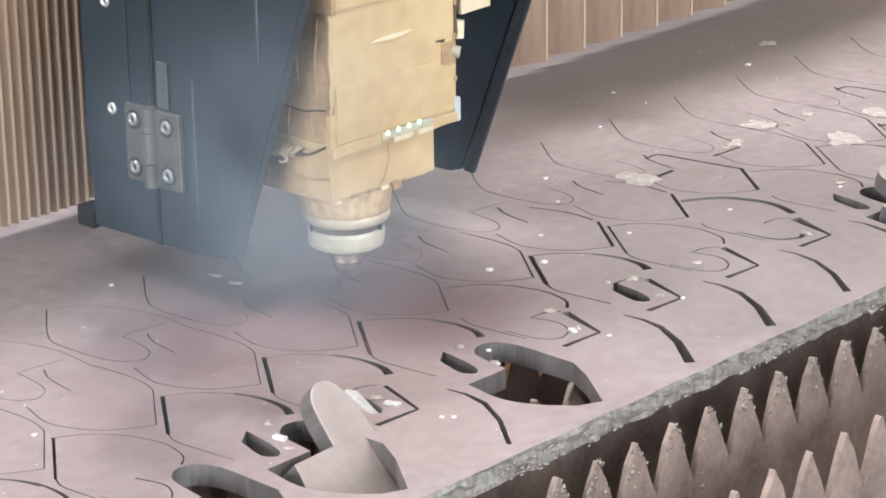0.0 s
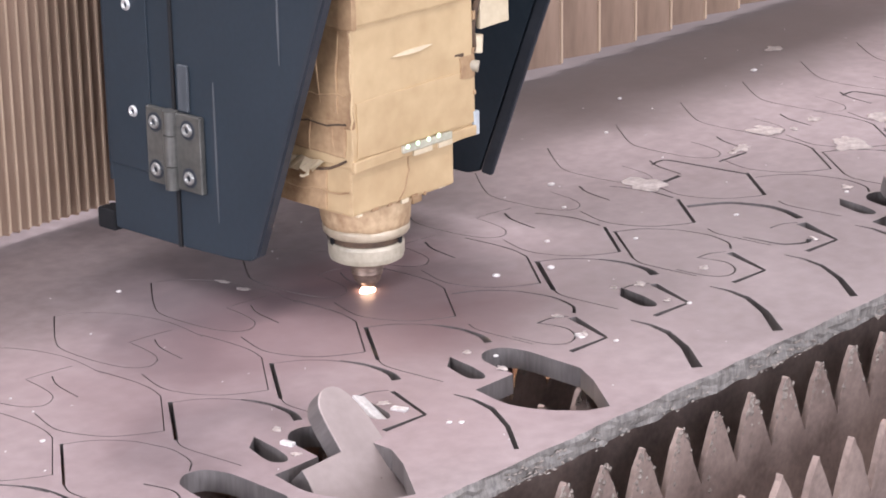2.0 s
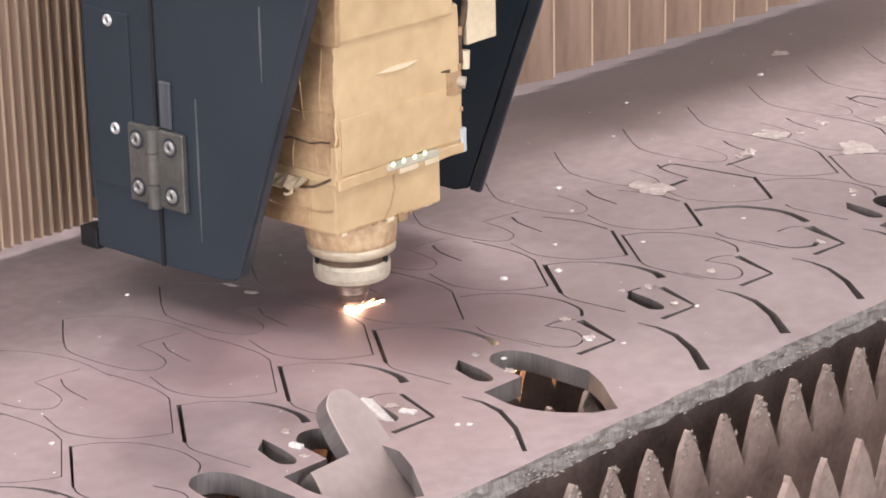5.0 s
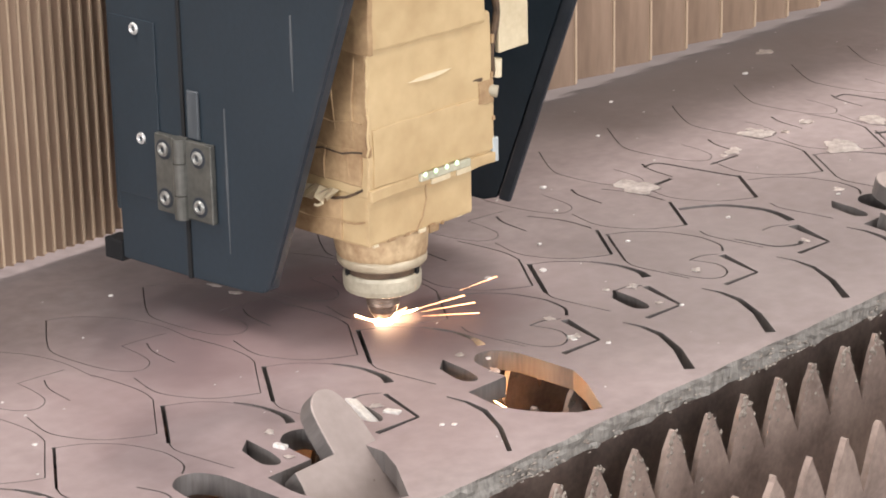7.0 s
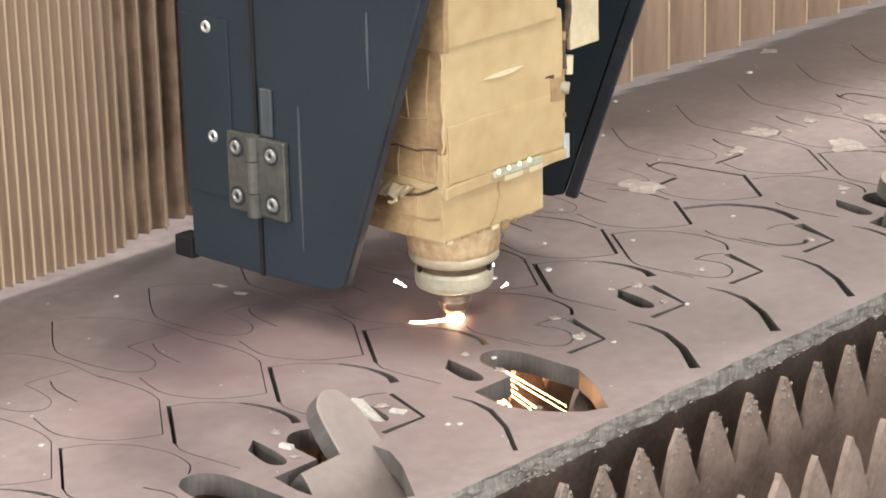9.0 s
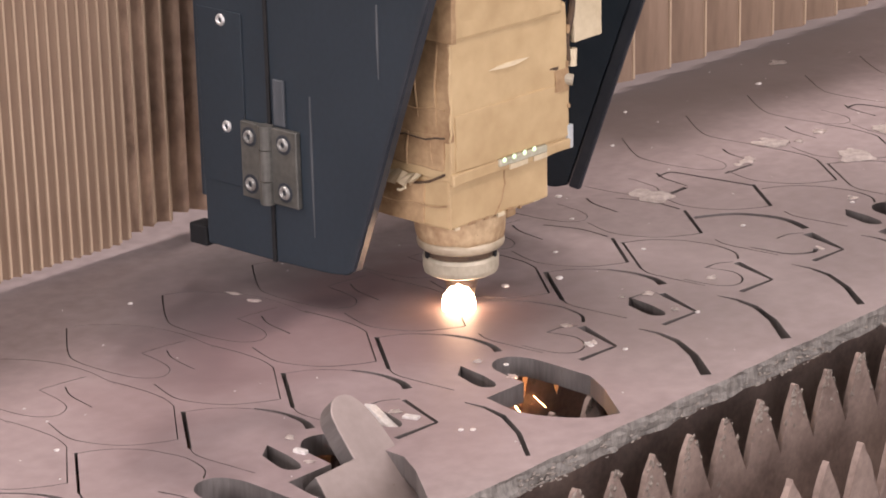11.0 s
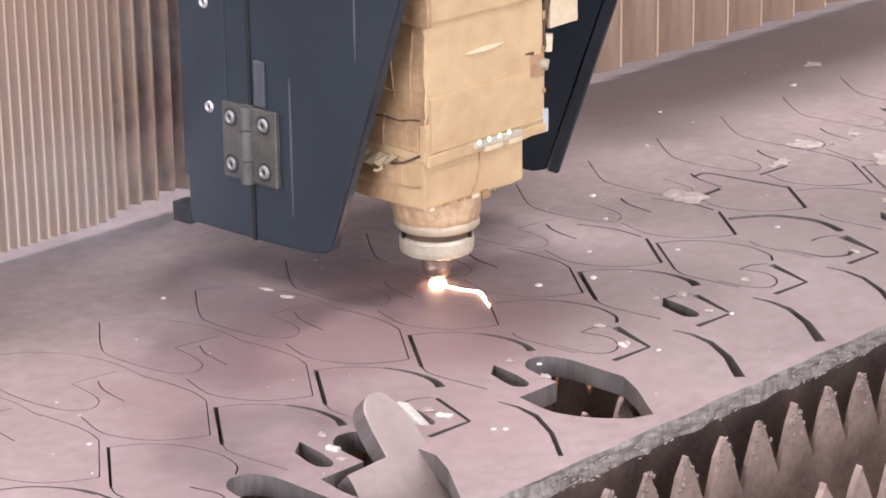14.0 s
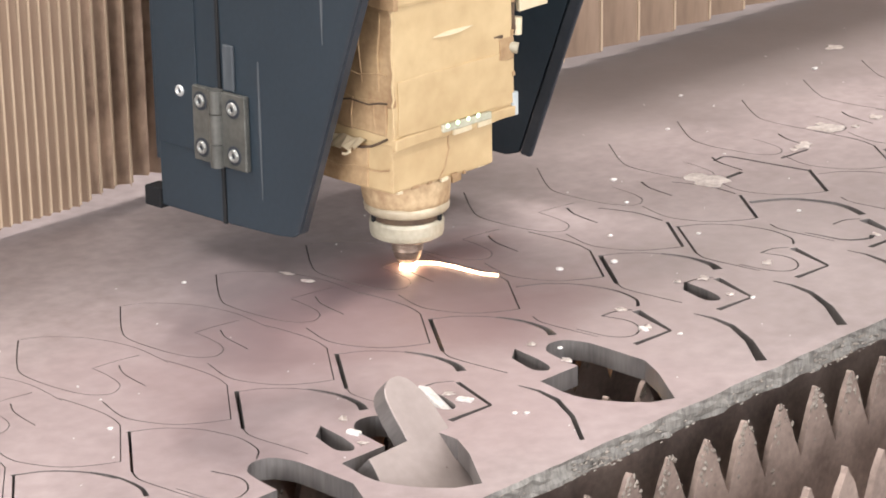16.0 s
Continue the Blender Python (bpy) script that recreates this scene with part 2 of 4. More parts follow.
def soft_box(x0, x1, y0, y1, z0, z1, jitter=0.0015, cell=0.016, bevel=0.004, seed=0.0, flare=0.0):
    """A hand-wrapped box: uneven faces and soft, wavering edges."""
    bm = box(x0, x1, y0, y1, z0, z1, bevel)
    longest = max(x1 - x0, y1 - y0, z1 - z0)
    for e_axis, (lo, hi) in enumerate(((x0, x1), (y0, y1), (z0, z1))):
        steps = max(2, int((hi - lo) / cell))
        for i in range(1, steps):
            co, no = [0, 0, 0], [0, 0, 0]
            co[e_axis], no[e_axis] = lo + (hi - lo) * i / steps, 1
            bmesh.ops.bisect_plane(bm, geom=bm.verts[:] + bm.edges[:] + bm.faces[:], plane_co=co, plane_no=no)
    cx, cy = (x0 + x1) / 2, (y0 + y1) / 2
    for v in bm.verts:
        n = noise.noise_vector(v.co * 38 + Vector((seed, seed * 2, 0)))
        k = 1 + flare * (v.co.z - z0) / (z1 - z0)
        v.co = Vector((cx + (v.co.x - cx) * k, cy + (v.co.y - cy) * k, v.co.z)) + n * jitter
    return bm


def lathe(profile, segments=48, centre=(0, 0), bm=None, jitter=0.0):
    """A turned body about a vertical axis from (radius, z) pairs."""
    bm = bm or bmesh.new()
    rings = []
    for r, z in profile:
        ring = []
        for i in range(segments):
            a = 2 * math.pi * i / segments
            k = r * (1 + jitter * noise.noise(Vector((math.cos(a) * 2, math.sin(a) * 2, z * 60))))
            ring.append(bm.verts.new((centre[0] + k * math.cos(a), centre[1] + k * math.sin(a), z)))
        rings.append(ring)
    for a, b in zip(rings, rings[1:]):
        for i in range(segments):
            bm.faces.new((a[i], a[(i + 1) % segments], b[(i + 1) % segments], b[i]))
    bm.faces.new(rings[0])
    bm.faces.new(rings[-1])
    return bm


def sheet_yz(outline, x, thick, bevel=0.0015):
    """A sheet standing across x, from an outline in (y, z)."""
    bm = bmesh.new()
    a = [bm.verts.new((x, y, z)) for y, z in outline]
    face = bm.faces.new(a)
    out = bmesh.ops.extrude_face_region(bm, geom=[face])
    for v in out["geom"]:
        if isinstance(v, bmesh.types.BMVert):
            v.co.x += thick
    if bevel:
        bmesh.ops.bevel(bm, geom=bm.edges[:], offset=bevel, segments=2, affect="EDGES")
    return bm


def rod(a, b, radius, segments=10, bm=None):
    bm = bm or bmesh.new()
    a, b = Vector(a), Vector(b)
    m = Matrix.Translation((a + b) / 2) @ (b - a).to_track_quat("Z", "Y").to_matrix().to_4x4()
    bmesh.ops.create_cone(bm, cap_ends=True, segments=segments, radius1=radius, radius2=radius, depth=(b - a).length, matrix=m)
    return bm


def blob(radius, squash, seed, detail=2, rough=0.35):
    bm = bmesh.new()
    bmesh.ops.create_icosphere(bm, subdivisions=detail, radius=radius)
    for v in bm.verts:
        n = noise.noise(v.co / radius * 1.3 + Vector((seed * 3.1, seed, 0)))
        v.co *= 1 + rough * n
        v.co = Vector((v.co.x * squash[0], v.co.y * squash[1], v.co.z * squash[2]))
    return bm


def pebble(bm, at, radius, stretch, r):
    """A small lump of eight uneven faces."""
    ring = [bm.verts.new(at + Vector((a[0] * stretch[0], a[1] * stretch[1], 0)) * radius * r.uniform(0.7, 1.2)) for a in ((1, 0), (0, 1), (-1, 0), (0, -1))]
    ends = [bm.verts.new(at + Vector((0, 0, s * radius * stretch[2] * r.uniform(0.7, 1.1)))) for s in (1, -1)]
    for i in range(4):
        bm.faces.new((ring[i], ring[(i + 1) % 4], ends[0]))
        bm.faces.new((ring[(i + 1) % 4], ring[i], ends[1]))


# ---- workshop shell ----
tagged(part("floor", box(-7, 8, -7, 8, -0.92, -0.86), M_FLOOR), "dusty grey concrete workshop floor", "floor", kind="structure")
tagged(part("ceiling", box(-7, 8, -7, 8, 4.2, 4.3), M_WALL), "pale painted workshop ceiling", "ceiling", kind="structure")
for nm, b in (("wall_north", (-7, 8, 8.0, 8.15)), ("wall_east", (8.0, 8.15, -7, 8))):
    tagged(part(nm, box(*b, -0.86, 4.2), M_WALL), "plain pale painted workshop wall", "wall", kind="structure")


def opening_wall(name, along_x):
    """An unseen wall with one wide opening behind a side lamp, from 0.65 m below to 2.85 m above the plate's level."""
    bm = bmesh.new()
    for lo, hi, z0, z1 in ((-7, -3.3, -0.86, 4.2), (1.7, 8, -0.86, 4.2), (-3.3, 1.7, -0.86, 0.65), (-3.3, 1.7, 2.85, 4.2)):
        if along_x:
            box(lo, hi, -7.15, -7.0, z0, z1, bm=bm)
        else:
            box(-7.15, -7.0, lo, hi, z0, z1, bm=bm)
    tagged(part(name, bm, M_WALL), "plain pale unseen workshop wall, opened behind the added side lamp", "wall", kind="structure")


opening_wall("wall_south", True)
opening_wall("wall_west", False)


# ---- the steel plate with its nest of cuts ----
PITCH = 0.115
PLATE_T = 0.018
EDGE_Y = -0.219


def smooth_line(points, steps=5):
    """Points of a rounded line through the given ones."""
    pts = [Vector(p) for p in points]
    pts = [pts[0] * 2 - pts[1], *pts, pts[-1] * 2 - pts[-2]]
    out = []
    for i in range(1, len(pts) - 2):
        p0, p1, p2, p3 = pts[i - 1:i + 3]
        for s in range(steps):
            u = s / steps
            out.append(0.5 * (2 * p1 + (p2 - p0) * u + (2 * p0 - 5 * p1 + 4 * p2 - p3) * u * u + (3 * p1 - p0 - 3 * p2 + p3) * u ** 3))
    return out + [pts[-2]]


def kerf(points, w0, w1=None, steps=4, curved=True):
    """The outline of a cut along a line, w0 wide at its start and w1 at its end (millimetres)."""
    w1 = w0 if w1 is None else w1
    w0, w1 = w0 * 1.2, w1 * 1.2
    line = smooth_line(points, steps) if curved else [Vector(p) for p in points]
    left, right = [], []
    for i, p in enumerate(line):
        t = (line[min(i + 1, len(line) - 1)] - line[max(i - 1, 0)]).normalized()
        n = Vector((-t.y, t.x)) * (w0 + (w1 - w0) * i / (len(line) - 1)) / 2
        left.append(p + n)
        right.append(p - n)
    return left + right[::-1]


# outline of one blank, from its round finger to its toe (millimetres, in its cell)
FINGER = ((-37, -66), (-32, -50), (-18, -40), (-2, -44), (6, -62), (7, -80))
TOE = ((6, -127), (-9, -154), (-44, -200))
SOLE = ((-64, -191), (-83, -166), (-94, -134), (-88, -93))
BLANK = [*smooth_line(FINGER, 4), *[Vector(p) for p in TOE], *smooth_line(SOLE, 4), Vector((-41, -93))]
SLOT = [Vector((-46, -26)), *smooth_line(((-51, -57), (-57, -75), (-65, -81), (-72, -73), (-71, -62)), 3), Vector((-64, -39))]
OPEN_CELLS = (0, -2, -3, 5)
SLOT_CELLS = (0, -1, -2, 2, 5)

cuts = []


def cut(k, outline):
    cuts.append([(p[0] / 1000 + k * PITCH, p[1] / 1000) for p in outline])


# widths (start, end) of the cuts that gape, cell by cell
TAILS = {-4: 3.0, -2: 5.5, -1: 6.0, 0: 5.5, 2: 6.5, 6: 4.0}
UPRIGHT = {-5: 2.0, -4: 1.8, -3: 2.2, -2: 3.2, -1: 3.3, 0: 3.3, 2: 4.0, 3: 2.2, 6: 1.8, 7: 1.6, 8: 1.6}
BESIDE = {1: 1.2, 2: 1.7, 3: 2.8, 4: 3.0, 5: 3.4, 6: 2.0, 7: 1.8, 8: 1.6}
JAGS = {-4: 1.6, -2: 2.4, -1: 3.4, 1: 7.0, 2: 6.0, 3: 6.4, 4: 10.0, 6: 5.0}
rng = random.Random(4)
for k in range(-6, 11):
    wide = rng.uniform(0.8, 1.25)
    hair = 0.8 if k < 0 else 1.1 if k < 2 else 1.35
    # front row: the arched back, its jagged end and its toe
    if k in OPEN_CELLS:
        cut(k, BLANK)
    else:
        cut(k, kerf(((8, -86), (10, -106), (5, -131)), 1.2, 5.0 * wide, curved=False))
        cut(k, kerf(((6, -129), (-14, -164), (-45, -201)), 4.2 * wide, (3.4 if k == -1 else 7.0) * wide, curved=False))
        cut(k, kerf(((-20, -43), (-39, -98)), JAGS.get(k, 1.4), 2.6, curved=False))
        cut(k, kerf(((-39, -98), (-85, -96)), 2.6, 4.8 if k in JAGS else 2.0, curved=False))
        cut(k, kerf(((-20, -39), (-34, -30), (-51, -29)), hair, 1.8))
    if k in SLOT_CELLS:
        cut(k, SLOT)
    elif k in (4, 7):
        cut(k, kerf(((-90, -24), (-88, -36), (-83, -66), (-65, -80), (-54, -77)), 1.2, 4.6))
    else:
        cut(k, kerf(((-50, -29), (-44, -56), (-54, -75), (-72, -81), (-85, -67), (-90, -34)), 1.4, hair))
    if k in (4, 7):
        cut(k, kerf(((-49, 74), (-30, 63), (-11, 47), (2, 15), (1, -10), (-8, -33)), 5.5, 7.0))
    else:
        back = 1.9 if k in (-4, 1) else hair
        cut(k, kerf(((-43, 80), (-19, 66), (0, 41), (8, 14)), max(hair, back * 0.9), back))
        if k in TAILS:
            cut(k, kerf(((2, 40), (8, 24), (10, 6), (8, -14), (1, -28)), 1.2, TAILS[k] * 1.2))
        else:
            cut(k, kerf(((8, 14), (9, 0), (3, -24), (-10, -37)), back, back * 1.4))
    # second row: the upright slit, its foot, and the rounded shell beside it
    w = UPRIGHT.get(k)
    if w:
        cut(k, kerf(((-40, 80), (-91, 16)), w, w * 0.9, curved=False))
    cut(k, kerf(((-91, 16), (-97, 0), (-95, -30), (-92, -60)), 1.3 if k < -2 else hair, hair))
    w = BESIDE.get(k, hair)
    cut(k, kerf(((-36, 96), (-84, 38)), w, w, curved=False))
    cut(k, kerf(((-84, 38), (-98, 45), (-121, 63), (-135, 90), (-138, 112), (-128, 146)), hair, 1.0))
    if k in (5, 8):
        cut(k, kerf(((-75, 189), (-62, 191), (-52, 185), (-46, 143), (-39, 95)), 2.4, 3.4))
    elif k in (3, 4):
        cut(k, kerf(((-46, 176), (-38, 156), (-33, 133), (-35, 103)), hair, 2.0))
    else:
        cut(k, kerf(((-36, 96), (-30, 116), (-29, 143), (-32, 178)), hair))
    cut(k, kerf(((-66, 199), (-76, 180), (-82, 146)), 2.0 if k >= 2 else 1.1, hair))
    # third row
    far_x = max(-14, min(0, -5 * k))
    cut(k, kerf([(x + far_x, y) for x, y in ((30, 312), (10, 288), (-7, 266), (-19, 243), (-19, 201), (-12, 168), (3, 154), (20, 163), (27, 184), (30, 210))], 1.0, 0.6))
    if k < 3:
        cut(k, kerf([(x + far_x, y) for x, y in ((30, 211), (52, 209), (76, 205))], 0.7))
    if k < 1:
        cut(k, kerf([(x + far_x, y) for x, y in ((33, 312), (53, 300), (76, 266), (86, 222), (81, 172))], 0.6))


# two short cuts beside the bright scuffed patches
cut(0, kerf(((440, 142), (487, 143)), 4.0, 4.6, curved=False))
cut(0, kerf(((553, 142), (597, 140)), 3.0, 3.0, curved=False))


def inside(p, outline):
    odd, j = False, len(outline) - 1
    for i in range(len(outline)):
        (xi, yi), (xj, yj) = outline[i], outline[j]
        if (yi > p[1]) != (yj > p[1]) and p[0] < (xj - xi) * (p[1] - yi) / (yj - yi) + xi:
            odd = not odd
        j = i
    return odd


def build_plate():
    x0, x1, y1 = -0.95, 2.3, 1.25
    verts, edges = [], []

    def loop(outline):
        base = len(verts)
        verts.extend(Vector(p) for p in outline)
        edges.extend((base + i, base + (i + 1) % len(outline)) for i in range(len(outline)))

    rim = []
    n = 420
    for i in range(n + 1):
        x = x0 + (x1 - x0) * i / n
        rim.append((x, EDGE_Y + 0.0022 * noise.noise(Vector((x * 22, 0, 0))) + 0.0012 * noise.noise(Vector((x * 90, 5, 0)))))
    loop([*rim, (x1, y1), (x0, y1)])
    for c in cuts:
        loop(c)
    v2, e2, f2, *_ = geometry.delaunay_2d_cdt(verts, edges, [], 0, 1e-6)
    boxes = [(min(p[0] for p in c), max(p[0] for p in c), min(p[1] for p in c), max(p[1] for p in c), c) for c in cuts]
    bm = bmesh.new()
    top = [bm.verts.new((v.x, v.y, 0)) for v in v2]
    outer = [*rim, (x1, y1), (x0, y1)]
    for f in f2:
        c = sum((v2[i] for i in f), Vector((0, 0))) / len(f)
        if not inside(c, outer) or any(b[0] <= c.x <= b[1] and b[2] <= c.y <= b[3] and inside(c, b[4]) for b in boxes):
            continue
        bm.faces.new([top[i] for i in f])
    bmesh.ops.delete(bm, geom=[v for v in bm.verts if not v.link_faces], context="VERTS")
    # walls of the cuts and of the plate's edge
    for e in [e for e in bm.edges if len(e.link_faces) == 1]:
        a, b = e.verts
        is_rim = a.co.y < EDGE_Y + 0.004 and b.co.y < EDGE_Y + 0.004
        prev = (a, b)
        steps = 5 if is_rim else 1
        for s in range(1, steps + 1):
            z = -PLATE_T * s / steps
            low = []
            for v in (a, b):
                dy = 0.0
                if is_rim:
                    dy = 0.0035 * noise.noise(Vector((v.co.x * 60, z * 90, 2))) + 0.002 * noise.noise(Vector((v.co.x * 200, z * 200, 7)))
                dz = -0.004 * max(0, noise.noise(Vector((v.co.x * 45, 9, 1)))) if is_rim and s == steps else 0
                low.append(bm.verts.new((v.co.x, v.co.y + dy, z + dz)))
            f = bm.faces.new((prev[0], prev[1], low[1], low[0]))
            f.material_index = 1 if is_rim else 2
            prev = low
    bmesh.ops.remove_doubles(bm, verts=bm.verts[:], dist=1e-5)
    me = bpy.data.meshes.new("steel_plate")
    bm.to_mesh(me)
    bm.free()
    for m in (M_PLATE, M_EDGE, M_CUT):
        me.materials.append(m)
    ob = new("steel_plate", me)
    return tagged(ob, "brown mill-scale steel plate with nested laser cuts, resting on toothed slats", "steel plate")


build_plate()


def build_edge_slag():
    """Beads of slag frozen along the lower lip of the plate's edge."""
    bm = bmesh.new()
    r = random.Random(77)
    x = -0.6
    while x < 1.0:
        x += abs(r.gauss(0, 0.0045)) * (0.4 if noise.noise(Vector((x * 9, 3, 3))) > 0.05 else 2.5)
        rad = r.uniform(0.0006, 0.0017)
        at = Vector((x, EDGE_Y - 0.001, r.choice((-0.0175, -0.0165, -0.012, -0.006)) + r.uniform(-0.003, 0.002)))
        pebble(bm, at, rad, (2.2, 0.8, 1.0), r)
    ob = part("edge_slag", bm, M_DROSS)
    tagged(ob, "pale slag beads frozen along the plate's cut edge", "slag", kind="stuff")


build_edge_slag()


def build_blank(m):
    """A cut blank, tipped out of its opening."""
    bm = bmesh.new()
    c = Vector((-45, -120))
    vs = [bm.verts.new(((p.x + (c.x - p.x) * 0.02) / 1000, (p.y + (c.y - p.y) * 0.02) / 1000, 0)) for p in BLANK]
    f = bm.faces.new(vs)
    out = bmesh.ops.extrude_face_region(bm, geom=[f])
    for v in out["geom"]:
        if isinstance(v, bmesh.types.BMVert):
            v.co.z -= PLATE_T
    bmesh.ops.bevel(bm, geom=[e for e in bm.edges if abs(e.verts[0].co.z - e.verts[1].co.z) < 1e-5], offset=0.0008, segments=1, affect="EDGES")
    bm.normal_update()
    for f in bm.faces:
        f.material_index = 1 if abs(f.normal.z) < 0.5 else 0
    ob = part("cut_blank", bm, (M_PIECE, M_CUT))
    ob.matrix_world = m
    return tagged(ob, "pale grey cut steel blank tipped up out of its opening", "steel part", "loose cut blanks")


def tipped(k, turn, lift=0.0, slide=(0, 0), swing=0.0):
    hinge = Vector((-0.044 + k * PITCH, -0.100, 0))
    return Matrix.Translation((slide[0], slide[1], lift)) @ Matrix.Translation(hinge) @ pose(0, 0, 0, 0, 0, swing) @ pose(0, 0, 0, turn, 0, 0) @ Matrix.Translation(-hinge) @ Matrix.Translation((k * PITCH, 0, 0))


build_blank(tipped(-2, 44, -0.001, (0.014, -0.010), 4))
build_blank(tipped(5, 14, 0.010, (0.012, -0.010)))


# ---- toothed slats ----
def build_slat(y, seed, x0=-0.95, x1=2.2, phase=0.0, crusted=True):
    bm = bmesh.new()
    pitch, top, depth = 0.0488, -PLATE_T - 0.001, 0.056
    r = random.Random(seed)
    xs = x0 + phase
    outline = [(x0, -0.19)]
    while xs < x1:
        h = top - (r.uniform(0, 0.004) if abs(y + 0.241) < 0.01 or y < -0.3 else 0.0)
        w = r.uniform(0.0022, 0.0036)
        for dx, dz in ((-0.0225, -depth), (-0.016, -depth * 0.62), (-0.009, -0.016), (-w, -0.0045), (-w * 0.5, -0.001), (0, 0), (w * 0.5, -0.0012), (w, -0.005), (0.0095, -0.017), (0.0165, -depth * 0.62)):
            outline.append((xs + dx + r.uniform(-0.0008, 0.0008), h + dz + r.uniform(-0.0012, 0.0012) * (dz < -0.001)))
        xs += pitch
    outline.append((xs - 0.022, -0.19))
    front = [bm.verts.new((x, 0.003, z)) for x, z in outline]
    face = bm.faces.new(front)
    out = bmesh.ops.extrude_face_region(bm, geom=[face])
    for v in out["geom"]:
        if isinstance(v, bmesh.types.BMVert):
            v.co.y -= 0.006
    bmesh.ops.triangulate(bm, faces=[f for f in bm.faces if len(f.verts) > 4])
    ob = thing("support_slat", pose(0, y, 0), "rusty brown toothed steel support slat with slag-crusted tips", "support slat", "slats under the plate")
    part("slat_blade", bm, M_SLAT, ob)
    if not crusted:
        return ob
    crust = bmesh.new()
    xs = x0 + phase
    while xs < x1:
        for i in range(r.randint(34, 56)):
            dz = -abs(r.gauss(0, 0.020))
            edge = 0.004 + 0.010 * min(1, -dz / 0.02) + 0.006 * min(1, max(0, -dz - 0.02) / 0.03)
            at = Vector((xs + r.choice((-1, -1, -1, 1)) * edge * r.uniform(0.15, 0.95), r.uniform(-0.0033, -0.0026), top + dz - 0.002))
            pebble(crust, at, r.choice((0.0006, 0.0009, 0.0013, 0.0022)), (1.3, 0.5, 1.6), r)
        xs += pitch
    tagged(part("slag_crust", crust, M_CRUST, ob, "pale slag beads crusted on the teeth"), kind="stuff")
    return ob


for i, (y, phase) in enumerate(((-0.357, 0.0448), (-0.241, 0.0181), (-0.125, 0.030), (-0.009, 0.045), (0.107, 0.025))):
    build_slat(y, 20 + i, phase=phase, crusted=i > 0)
for i in range(9):
    build_slat(0.223 + 0.116 * i, 40 + i, phase=0.01 + 0.004 * i, crusted=False)
tagged(part("bed_beam", box(-0.95, 2.2, -0.50, -0.46, -0.86, -0.30, 0.004), M_SLAT), "rusty steel side beam of the cutting bed", "machine bed")
for i, x in enumerate((-0.9, 0.6, 2.1)):
    tagged(part("slat_rail", box(x, x + 0.05, -0.46, 1.2, -0.86, -0.19, 0.004), M_SLAT), "rusty steel rail carrying the slats", "machine bed", "rails of the bed")


# ---- spatter beads on the plate ----
def bead(x, y, r, long=1.0, seed=0, turn=0):
    ob = part("spatter_bead", blob(r, (long, 1.0, 0.45), seed, 2), M_BEAD, smooth=True)
    ob.matrix_world = pose(x, y, r * 0.3, 0, 0, turn)
    tagged(ob, "bright bead of metal spatter stuck to the plate", "spatter", "spatter beads on the plate")


def spatter_dust():
    """Countless tiny crumbs of spatter and dross strewn over the plate."""
    bm = bmesh.new()
    r = random.Random(31)
    for i in range(80):
        x, y = r.uniform(-0.5, 1.1), r.uniform(-0.21, 0.42)
        if any(inside((x, y), c) for c in cuts):
            continue
        pebble(bm, Vector((x, y, 0.0004)), r.choice((0.0006, 0.0008, 0.0008, 0.0013)), (1.3, 1.0, 0.7), r)
    tagged(part("spatter_crumbs", bm, M_BEAD), "tiny pale crumbs of spatter strewn over the plate", "spatter", kind="stuff")


spatter_dust()


# ---- bellows of the gantry, in two runs that move with the beam ----
BELLOWS_Y, BELLOWS_Z = 0.385, 0.012


def pleat_mesh(dx, dy, height, seed, ridge):
    """One fold: out to the ridge and back, a doubled cloth 1.2 mm thick, with a slightly uneven hem."""
    bm = bmesh.new()
    plan = ((0, dy), (dx * (ridge - 0.05), 0.0012), (dx * ridge, 0.0), (dx * (ridge + 0.02), 0.0012), (dx, dy), (dx, dy + 0.0012), (dx * ridge, 0.0022), (0, dy + 0.0012))
    rows = []
    for j in range(7):
        z = height * j / 6
        wob = [0.0012 * noise.noise(Vector((seed * 2.7 + i, z * 9, 0))) * (1 if j else 0.6) for i in range(len(plan))]
        hem = [(0.0018 if dx < 0.018 else 0.005 if dx < 0.04 else 0.0015) * noise.noise(Vector((seed * 1.9, i * 0.7, 3))) if j == 0 else 0 for i in range(len(plan))]
        rows.append([bm.verts.new((px + wob[i] * (1 if 0 < i < 4 else 0), py, z + hem[i])) for i, (px, py) in enumerate(plan)])
    for a, b in zip(rows, rows[1:]):
        for i in range(len(plan)):
            bm.faces.new((a[i], a[(i + 1) % len(plan)], b[(i + 1) % len(plan)], b[i]))
    bm.faces.new(rows[0])
    bm.faces.new(rows[-1])
    return bm


def build_bellows(name, label, x_start, folds, strip, ridge, hems={}):
    ob = thing(name, pose(0, 0, 0), label, "bellows", "bellows of the gantry")
    x = x_start
    for i, (dx, dy) in enumerate(folds):
        p = part("pleat", pleat_mesh(dx, dy, 0.75, i + x_start * 7, ridge), M_BELLOWS_SOILED if hems.get(i, 0) > 0.005 else M_BELLOWS_SHADED if dx > 0.05 else M_BELLOWS, ob)
        if hems.get(i, 0) < 0.01:
            # pale strip paints the light caught along the fold's ridge
            part("lit_ridge_strip", box(dx * ridge - strip / 2, dx * ridge + strip / 2, -0.0016, 0.0012, 0.002, 0.75, 0.0004), M_LIT_RIDGE, p)
        p.location = (x, BELLOWS_Y, BELLOWS_Z + hems.get(i, 0.0))
        x += dx
    return ob


